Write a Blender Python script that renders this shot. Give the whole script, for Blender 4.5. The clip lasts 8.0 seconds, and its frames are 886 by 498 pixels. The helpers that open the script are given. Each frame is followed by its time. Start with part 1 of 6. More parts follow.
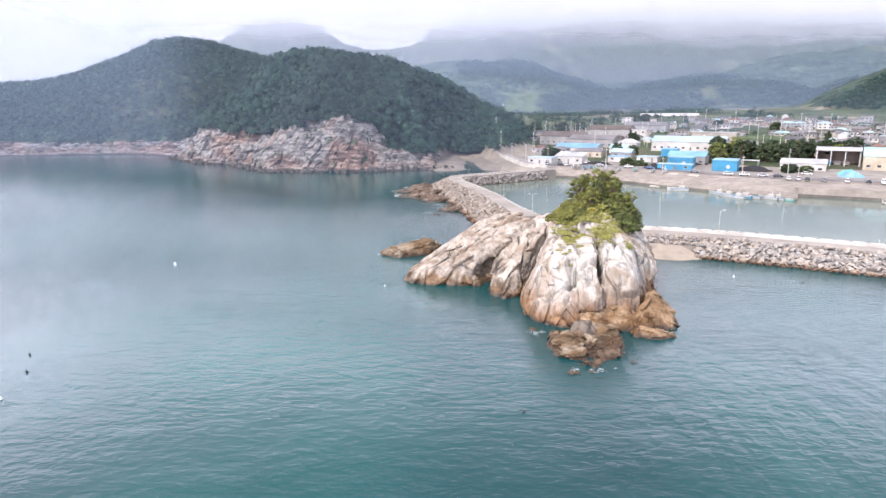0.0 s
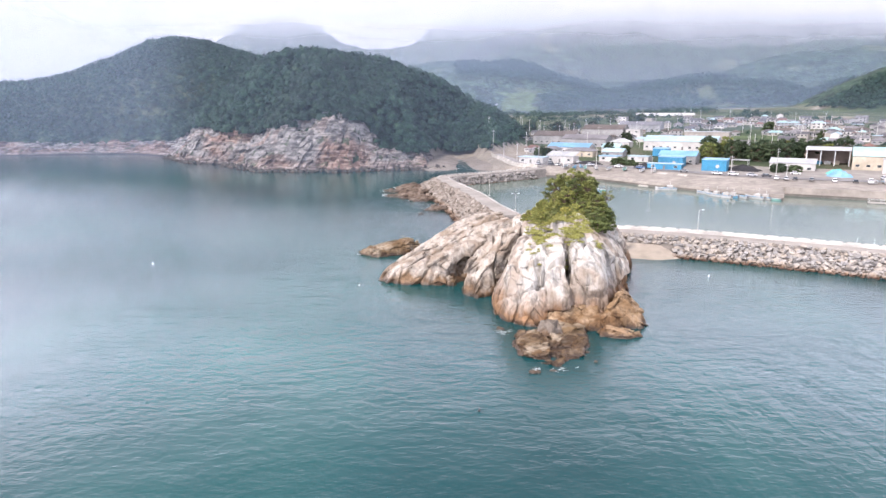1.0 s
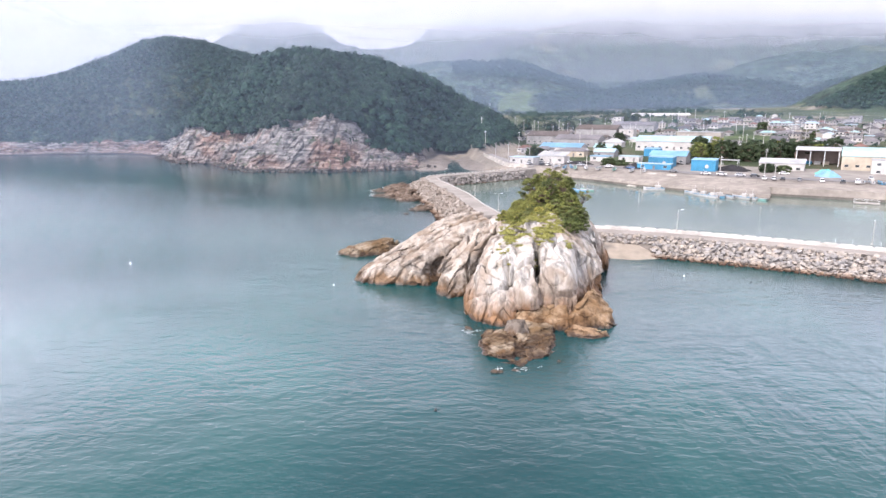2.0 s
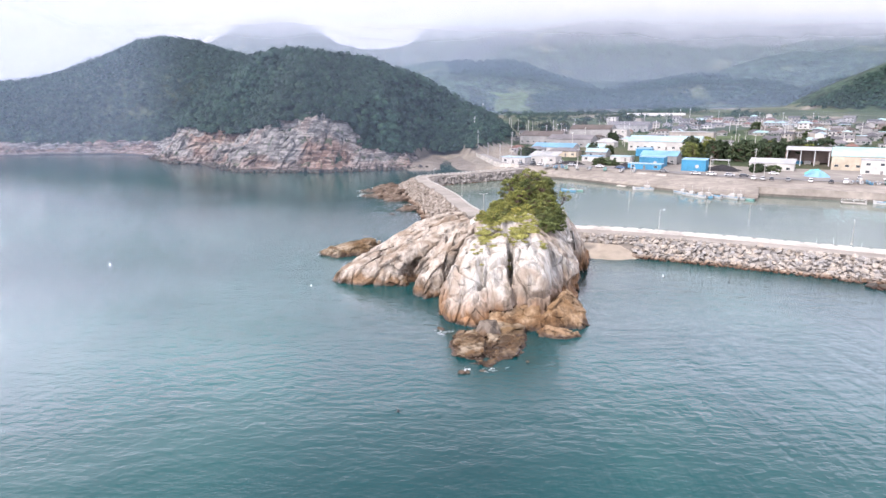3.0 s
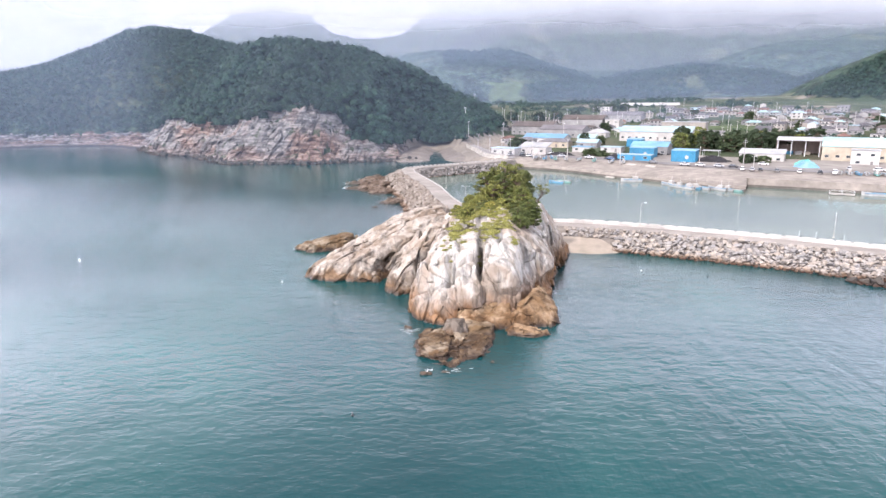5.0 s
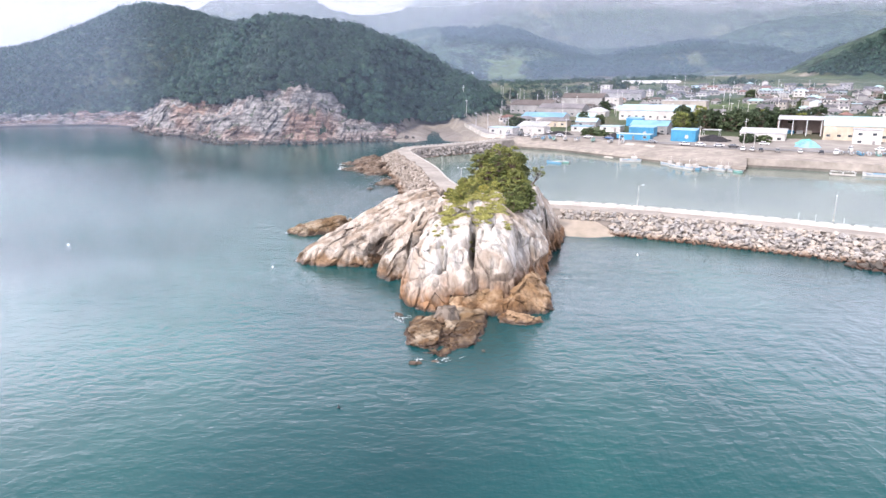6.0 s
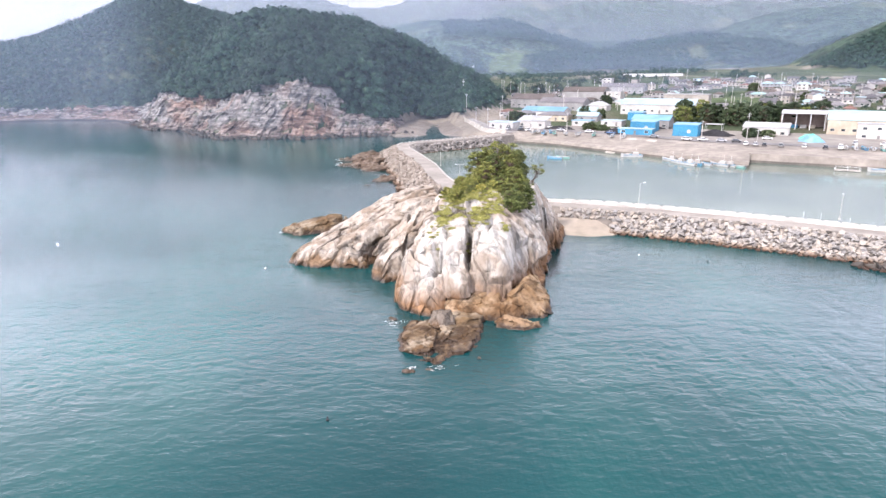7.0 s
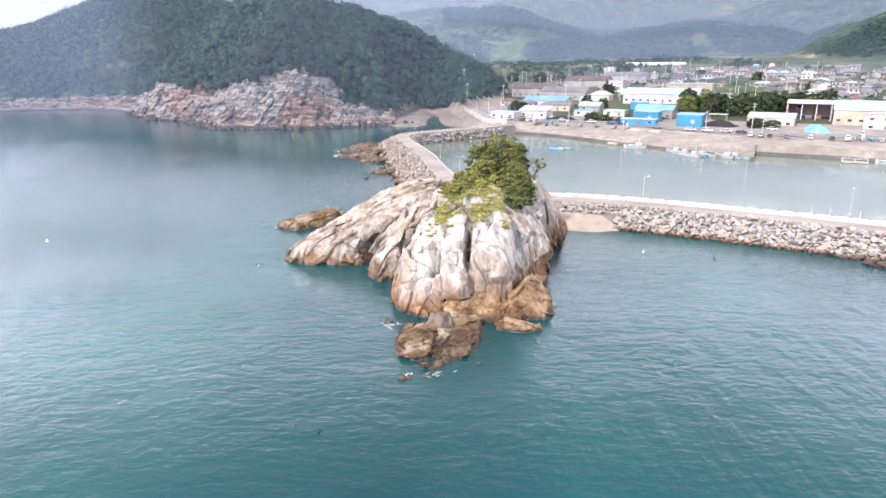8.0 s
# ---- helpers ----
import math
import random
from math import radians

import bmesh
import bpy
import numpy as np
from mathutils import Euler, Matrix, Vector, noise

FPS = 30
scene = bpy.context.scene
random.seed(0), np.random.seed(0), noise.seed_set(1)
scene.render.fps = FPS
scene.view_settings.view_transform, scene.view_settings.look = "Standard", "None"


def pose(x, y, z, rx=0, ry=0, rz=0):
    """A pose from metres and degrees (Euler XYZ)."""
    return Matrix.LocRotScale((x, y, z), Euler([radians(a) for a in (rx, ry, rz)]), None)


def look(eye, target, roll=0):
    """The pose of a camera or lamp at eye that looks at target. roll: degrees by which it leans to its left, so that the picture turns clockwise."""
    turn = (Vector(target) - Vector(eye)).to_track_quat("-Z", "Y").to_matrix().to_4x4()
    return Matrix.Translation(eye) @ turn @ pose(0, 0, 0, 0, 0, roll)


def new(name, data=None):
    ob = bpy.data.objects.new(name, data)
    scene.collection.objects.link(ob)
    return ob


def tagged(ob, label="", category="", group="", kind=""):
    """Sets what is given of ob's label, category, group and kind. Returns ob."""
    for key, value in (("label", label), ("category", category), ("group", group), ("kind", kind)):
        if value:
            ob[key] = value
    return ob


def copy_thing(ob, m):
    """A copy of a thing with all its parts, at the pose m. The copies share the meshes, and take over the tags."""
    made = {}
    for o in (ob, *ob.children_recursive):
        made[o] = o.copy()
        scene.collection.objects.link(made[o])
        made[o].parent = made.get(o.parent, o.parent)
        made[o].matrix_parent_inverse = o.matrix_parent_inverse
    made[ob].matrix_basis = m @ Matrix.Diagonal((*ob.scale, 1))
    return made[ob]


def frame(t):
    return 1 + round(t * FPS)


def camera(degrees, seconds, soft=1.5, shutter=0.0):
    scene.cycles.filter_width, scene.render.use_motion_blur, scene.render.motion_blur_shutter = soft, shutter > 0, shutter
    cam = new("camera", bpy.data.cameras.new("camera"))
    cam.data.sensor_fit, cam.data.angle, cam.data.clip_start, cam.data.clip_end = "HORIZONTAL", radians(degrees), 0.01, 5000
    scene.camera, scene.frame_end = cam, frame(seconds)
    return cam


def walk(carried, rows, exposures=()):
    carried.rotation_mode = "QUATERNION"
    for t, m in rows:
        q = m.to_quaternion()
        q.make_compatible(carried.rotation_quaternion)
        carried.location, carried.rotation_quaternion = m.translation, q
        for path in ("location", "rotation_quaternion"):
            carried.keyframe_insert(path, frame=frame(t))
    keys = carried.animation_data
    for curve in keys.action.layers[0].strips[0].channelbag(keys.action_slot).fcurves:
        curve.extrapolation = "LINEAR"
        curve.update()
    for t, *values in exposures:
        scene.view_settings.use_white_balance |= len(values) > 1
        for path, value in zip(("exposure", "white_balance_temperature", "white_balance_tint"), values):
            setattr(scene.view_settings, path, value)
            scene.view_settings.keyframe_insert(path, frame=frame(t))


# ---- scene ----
cam = camera(71.8, 8.0)
EXPOSURE = 0.92
KELVIN, TINT = 6140, 19.5
PATH = [
    (0, (-0.129, -0.122, 32.099), (-0.138, 1.832, 31.672), -0.0),
    (0.5, (2.26, -0.184, 32.116), (2.254, 1.77, 31.689), -0.0),
    (1, (4.714, -0.267, 32.122), (4.707, 1.686, 31.694), -0.0),
    (1.5, (7.129, -0.381, 32.106), (7.123, 1.573, 31.678), -0.0),
    (3, (13.456, -0.211, 32.149), (13.457, 1.743, 31.721), -0.0),
    (3.5, (14.944, 0.104, 32.2), (14.948, 2.057, 31.772), -0.1),
    (4, (16.138, 0.619, 32.278), (16.145, 2.572, 31.849), -0.1),
    (4.5, (17.147, 1.33, 32.379), (17.156, 3.281, 31.943), -0.1),
    (6, (19.226, 4.258, 33.096), (19.237, 6.187, 32.571), -0.2),
    (6.5, (19.701, 5.593, 33.34), (19.711, 7.517, 32.795), -0.2),
    (7, (20.1, 7.176, 33.583), (20.107, 9.1, 33.038), -0.3),
    (7.5, (20.364, 8.909, 33.818), (20.369, 10.829, 33.26), -0.3),
    (8, (20.497, 10.685, 34.04), (20.501, 12.599, 33.461), -0.3),
]
walk(cam, [(t, look(e, g, r)) for t, e, g, r in PATH], exposures=((0.0, EXPOSURE, KELVIN, TINT), (4.7, EXPOSURE, KELVIN, TINT), (6.0, EXPOSURE + 0.15, KELVIN, TINT), (8.0, EXPOSURE + 0.15, KELVIN, TINT)))

# ---------------------------------------------------------------- light
SUN_TO = Vector((-0.50, -0.52, 0.80)).normalized()
sun_data = bpy.data.lights.new("sun", "SUN")
sun_data.energy, sun_data.angle, sun_data.color = 3.6, radians(4), (1.0, 0.92, 0.80)
sun = new("sun", sun_data)
sun.matrix_world = look(SUN_TO * 400, (0, 0, 0))

world = bpy.data.worlds.new("world")
scene.world = world
world.use_nodes = True
wt = world.node_tree
wbg = wt.nodes["Background"]
sky = wt.nodes.new("ShaderNodeTexSky")
sky.sky_type, sky.sun_disc = "NISHITA", False
sky.sun_elevation = math.asin(SUN_TO.z)
sky.sun_rotation = math.atan2(SUN_TO.x, SUN_TO.y)
sky_gain = wt.nodes.new("ShaderNodeMix")
sky_gain.data_type, sky_gain.blend_type = "RGBA", "MULTIPLY"
sky_gain.inputs[0].default_value = 1.0
sky_gain.inputs[7].default_value = (0.11, 0.11, 0.11, 1)
wt.links.new(sky.outputs[0], sky_gain.inputs[6])
# a thin bright overcast with slow drifts of grey
wco = wt.nodes.new("ShaderNodeTexCoord")
wmap = wt.nodes.new("ShaderNodeMapping")
wmap.inputs["Scale"].default_value = (1.0, 1.0, 3.2)
wt.links.new(wco.outputs["Generated"], wmap.inputs[0])
wno = wt.nodes.new("ShaderNodeTexNoise")
wno.inputs["Scale"].default_value, wno.inputs["Detail"].default_value = 2.2, 6
wt.links.new(wmap.outputs[0], wno.inputs["Vector"])
wra = wt.nodes.new("ShaderNodeValToRGB")
wra.color_ramp.elements[0].position, wra.color_ramp.elements[0].color = 0.30, (0.78, 0.77, 0.84, 1)
wra.color_ramp.elements[1].position, wra.color_ramp.elements[1].color = 0.62, (1.05, 1.02, 1.04, 1)
wt.links.new(wno.outputs[0], wra.inputs[0])
wmix = wt.nodes.new("ShaderNodeMix")
wmix.data_type = "RGBA"
wmix.inputs[0].default_value = 0.86
wt.links.new(sky_gain.outputs[2], wmix.inputs[6])
wt.links.new(wra.outputs[0], wmix.inputs[7])
# the haze glows on the sun's side of the sky and dulls away from it
wsun = wt.nodes.new("ShaderNodeVectorMath")
wsun.operation = "DOT_PRODUCT"
wsun.inputs[1].default_value = Vector((SUN_TO.x, SUN_TO.y, 0.45)).normalized()
wt.links.new(wco.outputs["Generated"], wsun.inputs[0])
wglow = wt.nodes.new("ShaderNodeMapRange")
wglow.interpolation_type = "SMOOTHSTEP"
for i, v in zip((1, 2, 3, 4), (-0.62, 0.80, 1.6, 2.55)):
    wglow.inputs[i].default_value = v
wt.links.new(wsun.outputs["Value"], wglow.inputs[0])
# the overcast dims into haze at the horizon and thins out overhead
wsep = wt.nodes.new("ShaderNodeSeparateXYZ")
wt.links.new(wco.outputs["Generated"], wsep.inputs[0])
wzen = wt.nodes.new("ShaderNodeValToRGB")
wzen.color_ramp.interpolation = "EASE"
for p in (0.11, 0.24, 0.38, 0.50, 0.64):
    wzen.color_ramp.elements.new(p)
for e, v in zip(wzen.color_ramp.elements, (0.58, 0.66, 1.66, 1.20, 0.44, 0.24, 0.20)):
    e.color = (v, v, v, 1)
wt.links.new(wsep.outputs[2], wzen.inputs[0])
wstr = wt.nodes.new("ShaderNodeMath")
wstr.operation = "MULTIPLY"
wt.links.new(wglow.outputs[0], wstr.inputs[0])
wt.links.new(wzen.outputs[0], wstr.inputs[1])
wt.links.new(wstr.outputs[0], wbg.inputs[1])
wt.links.new(wmix.outputs[2], wbg.inputs[0])


# ---------------------------------------------------------------- material kit
class Kit:
    """A node material in the making."""

    def __init__(self, name, rough=0.8, metal=0.0, spec=0.4):
        self.m = bpy.data.materials.new(name)
        self.m.use_nodes = True
        self.t = self.m.node_tree
        self.b = self.t.nodes["Principled BSDF"]
        self.b.inputs["Roughness"].default_value = rough
        self.b.inputs["Metallic"].default_value = metal
        self.b.inputs["Specular IOR Level"].default_value = spec
        self.g = self.t.nodes.new("ShaderNodeNewGeometry")
        self.o = self.t.nodes.new("ShaderNodeObjectInfo")

    def link(self, a, b):
        self.t.links.new(a, b)
        return self

    def val(self, v, sock):
        if hasattr(v, "is_output"):
            self.t.links.new(v, sock)
        else:
            sock.default_value = v

    def pos(self, scale=(1, 1, 1), turn=(0, 0, 0)):
        n = self.t.nodes.new("ShaderNodeMapping")
        n.inputs["Scale"].default_value = scale
        n.inputs["Rotation"].default_value = [radians(a) for a in turn]
        self.link(self.g.outputs["Position"], n.inputs[0])
        return n.outputs[0]

    def noise(self, scale, detail=4, rough=0.55, at=None):
        n = self.t.nodes.new("ShaderNodeTexNoise")
        n.inputs["Scale"].default_value, n.inputs["Detail"].default_value = scale, detail
        n.inputs["Roughness"].default_value = rough
        self.link(at if at is not None else self.g.outputs["Position"], n.inputs["Vector"])
        return n.outputs[0]

    def cells(self, scale, at=None, feature="F1"):
        n = self.t.nodes.new("ShaderNodeTexVoronoi")
        n.feature = feature
        n.inputs["Scale"].default_value = scale
        self.link(at if at is not None else self.g.outputs["Position"], n.inputs["Vector"])
        return n.outputs[0]

    def z(self):
        n = self.t.nodes.new("ShaderNodeSeparateXYZ")
        self.link(self.g.outputs["Position"], n.inputs[0])
        return n.outputs[2]

    def math(self, op, a, b=0.0):
        n = self.t.nodes.new("ShaderNodeMath")
        n.operation = op
        self.val(a, n.inputs[0])
        self.val(b, n.inputs[1])
        return n.outputs[0]

    def ramp(self, fac, *stops):
        n = self.t.nodes.new("ShaderNodeValToRGB")
        e = n.color_ramp.elements
        while len(e) < len(stops):
            e.new(0.5)
        for k, (p, c) in zip(e, stops):
            k.position = p
            k.color = (*c, 1) if isinstance(c, tuple) else (c, c, c, 1)
        self.val(fac, n.inputs[0])
        return n.outputs[0]

    def span(self, v, lo, hi, out=(0.0, 1.0)):
        n = self.t.nodes.new("ShaderNodeMapRange")
        n.inputs[1].default_value, n.inputs[2].default_value = lo, hi
        n.inputs[3].default_value, n.inputs[4].default_value = out
        self.val(v, n.inputs[0])
        return n.outputs[0]

    def smooth(self, v, lo, hi, out=(0.0, 1.0)):
        s = self.span(v, lo, hi, out)
        s.node.interpolation_type = "SMOOTHSTEP"
        return s

    def mix(self, fac, a, b, how="MIX"):
        n = self.t.nodes.new("ShaderNodeMix")
        n.data_type, n.blend_type = "RGBA", how
        self.val(fac, n.inputs[0])
        for v, s in ((a, n.inputs[6]), (b, n.inputs[7])):
            self.val((*v, 1) if isinstance(v, tuple) else v, s)
        return n.outputs[2]

    def bump(self, height, strength=0.5, dist=0.1):
        n = self.t.nodes.new("ShaderNodeBump")
        n.inputs["Strength"].default_value, n.inputs["Distance"].default_value = strength, dist
        self.link(height, n.inputs["Height"])
        self.link(n.outputs[0], self.b.inputs["Normal"])
        return self

    def colour(self, c):
        self.val((*c, 1) if isinstance(c, tuple) else c, self.b.inputs["Base Color"])
        return self

    def rough(self, v):
        self.val(v, self.b.inputs["Roughness"])
        return self


def plain(name, rgb, rough=0.7, metal=0.0, vary=0.18, scale=1.3):
    """Painted or weathered surface: a colour with stains at two scales."""
    k = Kit(name, rough, metal)
    lo = tuple(c * (1 - vary) for c in rgb)
    hi = tuple(min(1, c * (1 + 0.5 * vary)) for c in rgb)
    c = k.ramp(k.noise(scale, 5), (0.3, lo), (0.7, hi))
    dirt = k.ramp(k.noise(scale * 0.22, 4), (0.35, tuple(c * (1 - 1.1 * vary) for c in rgb)), (0.6, (1, 1, 1)))
    c = k.mix(0.35, c, dirt, "MULTIPLY")
    r = k.o.outputs["Random"]
    c = k.mix(1.0, c, k.ramp(r, (0, 0.86), (1, 1.0)), "MULTIPLY")
    return k.colour(c).bump(k.noise(scale * 9, 3), 0.15, 0.02).m


# sea: clear teal water, wind ripples over a longer swell
k = Kit("sea_water", 0.19, 0, 0.5)
k.b.inputs["IOR"].default_value = 1.35
broad = k.noise(0.016, 4, 0.55, k.pos((1, 0.6, 1), (0, 0, 40)))
c = k.ramp(broad, (0.34, (0.0026, 0.030, 0.035)), (0.50, (0.004, 0.044, 0.048)), (0.66, (0.0065, 0.061, 0.059)))
k.colour(c)
# wind-roughened open water, smooth again in the lee of the far shore
at = k.t.nodes.new("ShaderNodeSeparateXYZ")
k.link(k.g.outputs["Position"], at.inputs[0])
cove = k.t.nodes.new("ShaderNodeVectorMath")
cove.operation, cove.inputs[1].default_value = "DISTANCE", (-20, 320, 0)
k.link(k.g.outputs["Position"], cove.inputs[0])
open_sea = k.smooth(at.outputs[1], 60, 220, (0.0, 0.06))
lee = k.math("MULTIPLY", k.smooth(cove.outputs["Value"], 50, 190), k.smooth(at.outputs[1], 200, 340, (1.0, 0.08)))
k.rough(k.math("ADD", k.math("MULTIPLY", open_sea, lee), k.math("ADD", k.math("MULTIPLY", lee, 0.07), 0.055)))
rows = k.noise(0.30, 3, 0.55, k.pos((0.75, 1.3, 1), (0, 0, 14)))
# swell bent round the islet runs away to the south in long crests
cross = k.noise(0.30, 3, 0.5, k.pos((1.5, 0.26, 1), (0, 0, 9)))
chop = k.noise(0.85, 4, 0.6, k.pos((0.8, 1.25, 1), (0, 0, 18)))
ripple = k.noise(2.6, 3, 0.6, k.pos((0.8, 1.2, 1), (0, 0, -10)))
swell = k.noise(0.13, 3, 0.6, k.pos((0.7, 1.2, 1), (0, 0, -14)))
calm = k.ramp(k.noise(0.02, 3, 0.5, k.pos((0.5, 1, 1))), (0.36, 0.6), (0.62, 1.0))
bent = k.math("MULTIPLY", k.smooth(at.outputs[0], 8, 34, (0.5, 2.3)), k.smooth(at.outputs[1], 110, 80, (0.4, 1.0)))
waves = k.math("ADD", k.math("MULTIPLY", rows, 1.5), k.math("MULTIPLY", cross, bent))
waves = k.math("ADD", waves, k.math("MULTIPLY", chop, 1.25))
waves = k.math("ADD", waves, k.math("MULTIPLY", ripple, 0.3))
waves = k.math("ADD", waves, k.math("MULTIPLY", swell, 2.2))
calm = k.math("MULTIPLY", calm, k.math("MULTIPLY", k.span(lee, 0, 1, (0.25, 1.0)), k.smooth(at.outputs[1], 35, 140, (0.30, 1.2))))
k.bump(k.math("MULTIPLY", waves, calm), 0.8, 0.18)
SEA = k.m

k = Kit("harbour_water", 0.04, 0, 0.5)
k.b.inputs["IOR"].default_value = 1.33
k.colour(k.ramp(k.noise(0.03, 3), (0.4, (0.075, 0.108, 0.094)), (0.6, (0.105, 0.14, 0.118))))
k.bump(k.math("ADD", k.noise(0.8, 3, 0.5, k.pos((0.6, 1.4, 1))), k.math("MULTIPLY", k.noise(0.16, 3, 0.6, k.pos((0.5, 1.5, 1), (0, 0, -30))), 1.6)), 0.11, 0.25)
HARBOUR = k.m


def rock_material(name, pale, tan, rust, tide_top, strata=(0.6, 0.6, 0.16), turn=(0, 0, 0)):
    """Coastal rock: pale weathered tops, tan and rust staining, a wet weed-dark band at the waterline."""
    k = Kit(name, 0.85, 0, 0.3)
    along = k.pos(strata, turn)
    streak = k.noise(1.0, 6, 0.62, along)
    broad = k.noise(0.17, 4, 0.55)
    fine = k.noise(2.6, 6, 0.65)
    c = k.mix(k.ramp(streak, (0.38, 0.0), (0.56, 1.0)), tan, pale)
    c = k.mix(k.ramp(broad, (0.47, 0.0), (0.60, 0.8)), c, tuple(0.55 * a + 0.35 * b for a, b in zip(tan, rust)))
    c = k.mix(k.ramp(k.noise(0.5, 5, 0.6, k.pos((1, 1, 0.3))), (0.54, 0.0), (0.66, 0.7)), c, tuple(0.42 * a for a in tan))
    # rust staining up to the splash line, ragged
    edge = k.math("ADD", k.z(), k.math("MULTIPLY", k.math("SUBTRACT", k.noise(0.33, 5, 0.6, k.pos((1, 1, 0.4))), 0.5), -9.0))
    c = k.mix(k.math("SUBTRACT", 1.0, k.span(edge, tide_top * 0.45, tide_top * 1.5)), c,
              k.mix(k.ramp(streak, (0.36, 0.0), (0.60, 1.0)), tuple(0.42 * v for v in rust), tuple(1.1 * v for v in rust)))
    wet = k.math("ADD", k.z(), k.math("MULTIPLY", k.math("SUBTRACT", k.noise(0.8, 4), 0.5), 1.6))
    c = k.mix(k.math("SUBTRACT", 1.0, k.span(wet, 0.15, 0.8)), c, (0.045, 0.03, 0.02))
    grime = k.ramp(k.noise(0.75, 6, 0.7, along), (0.38, 0.22), (0.49, 1.0))
    c = k.mix(0.6, c, grime, "MULTIPLY")
    # thin dark joints
    joint = k.cells(1.0, k.pos(tuple(0.75 * v for v in strata), turn), "DISTANCE_TO_EDGE")
    c = k.mix(k.ramp(k.noise(0.4, 3), (0.42, 0.05), (0.62, 0.65)), c, k.ramp(joint, (0.0, 0.25), (0.035, 1.0)), "MULTIPLY")
    k.colour(c)
    k.rough(k.span(k.z(), 0.1, 1.2, (0.35, 0.88)))
    k.bump(k.math("ADD", k.math("MULTIPLY", fine, 0.5), streak), 0.8, 0.28)
    return k.m


ROCK = rock_material("islet_rock", (0.40, 0.388, 0.36), (0.30, 0.268, 0.225), (0.205, 0.118, 0.062), 3.9)
ROCK_FOOT = rock_material("foot_rock", (0.30, 0.222, 0.145), (0.172, 0.108, 0.054), (0.125, 0.07, 0.031), 1.3, (0.5, 0.5, 0.3))
ROCK_REEF = rock_material("reef_rock", (0.15, 0.12, 0.095), (0.085, 0.06, 0.042), (0.065, 0.042, 0.028), 0.7, (0.4, 0.4, 0.4))
ROCK_SLAB = rock_material("pale_slab_rock", (0.36, 0.275, 0.185), (0.28, 0.19, 0.11), (0.15, 0.085, 0.04), 0.4, (0.5, 0.5, 0.3))
ROCK_ARM = rock_material("ridge_rock", (0.345, 0.315, 0.275), (0.228, 0.188, 0.148), (0.17, 0.108, 0.062), 1.5, (0.5, 0.16, 0.5), (0, 20, 35))
ROCK_LOW = rock_material("ledge_rock", (0.225, 0.185, 0.135), (0.13, 0.084, 0.041), (0.088, 0.052, 0.024), 0.7, (0.4, 0.4, 0.4))
# the mainland cliff: grey slabs, pink and rust patches, a dark foot, lichen
k = Kit("cliff_rock", 0.9, 0, 0.25)
dip = k.pos((0.10, 0.22, 0.55), (0, 36, 12))
streak = k.noise(1.0, 6, 0.62, dip)
c = k.ramp(streak, (0.34, (0.06, 0.057, 0.057)), (0.47, (0.135, 0.131, 0.13)), (0.62, (0.235, 0.224, 0.213)))
warm = k.ramp(streak, (0.34, (0.055, 0.036, 0.031)), (0.5, (0.148, 0.10, 0.081)), (0.64, (0.25, 0.20, 0.168)))
c = k.mix(k.ramp(k.noise(0.028, 3, 0.5), (0.50, 0.0), (0.60, 1.0)), c, warm)
low = k.math("ADD", k.z(), k.math("MULTIPLY", k.math("SUBTRACT", k.noise(0.12, 4), 0.5), 9.0))
c = k.mix(k.smooth(low, 7.0, 3.0, (0.0, 0.45)), c, warm)
c = k.mix(k.ramp(k.noise(0.16, 4, 0.6), (0.58, 0.0), (0.64, 0.8)), c, (0.03, 0.046, 0.026))
c = k.mix(k.smooth(k.math("ADD", k.z(), k.noise(0.6, 3)), 1.9, 0.9), c, (0.035, 0.03, 0.028))
c = k.mix(0.7, c, k.ramp(k.cells(0.30, dip, "DISTANCE_TO_EDGE"), (0.0, 0.35), (0.10, 1.0)), "MULTIPLY")
k.colour(c).bump(k.math("ADD", streak, k.math("MULTIPLY", k.noise(0.9, 5, 0.65), 0.6)), 0.9, 0.9)
ROCK_CLIFF = k.m

k = Kit("crown_foliage", 0.7, 0, 0.25)
tone = k.math("ADD", k.math("MULTIPLY", k.g.outputs["Random Per Island"], 0.3), k.math("MULTIPLY", k.noise(0.2, 2, 0.5), 1.0))
c = k.ramp(tone, (0.42, (0.003, 0.013, 0.011)), (0.6, (0.007, 0.025, 0.018)), (0.78, (0.015, 0.041, 0.026)), (0.95, (0.03, 0.059, 0.033)))
c = k.mix(1.0, c, k.ramp(k.noise(0.012, 3), (0.35, 0.8), (0.65, 1.25)), "MULTIPLY")
k.colour(c).bump(k.noise(1.5, 5, 0.7), 0.6, 0.8)
FOREST = k.m

k = Kit("valley_fields", 0.95, 0, 0.2)
fields = k.ramp(k.noise(0.02, 3, 0.5, k.pos((1, 0.5, 1), (0, 0, 30))), (0.36, (0.032, 0.050, 0.028)), (0.5, (0.052, 0.069, 0.036)), (0.6, (0.085, 0.085, 0.058)), (0.68, (0.17, 0.155, 0.125)))
plots = k.ramp(k.cells(0.03, k.pos((1, 0.6, 1), (0, 0, 30))), (0.2, 0.75), (0.8, 1.2))
c = k.mix(1.0, fields, plots, "MULTIPLY")
k.colour(k.mix(1.0, c, k.ramp(k.noise(0.6, 5), (0.3, 0.7), (0.7, 1.2)), "MULTIPLY")).bump(k.noise(0.9, 4), 0.6, 0.4)
FIELDS = k.m

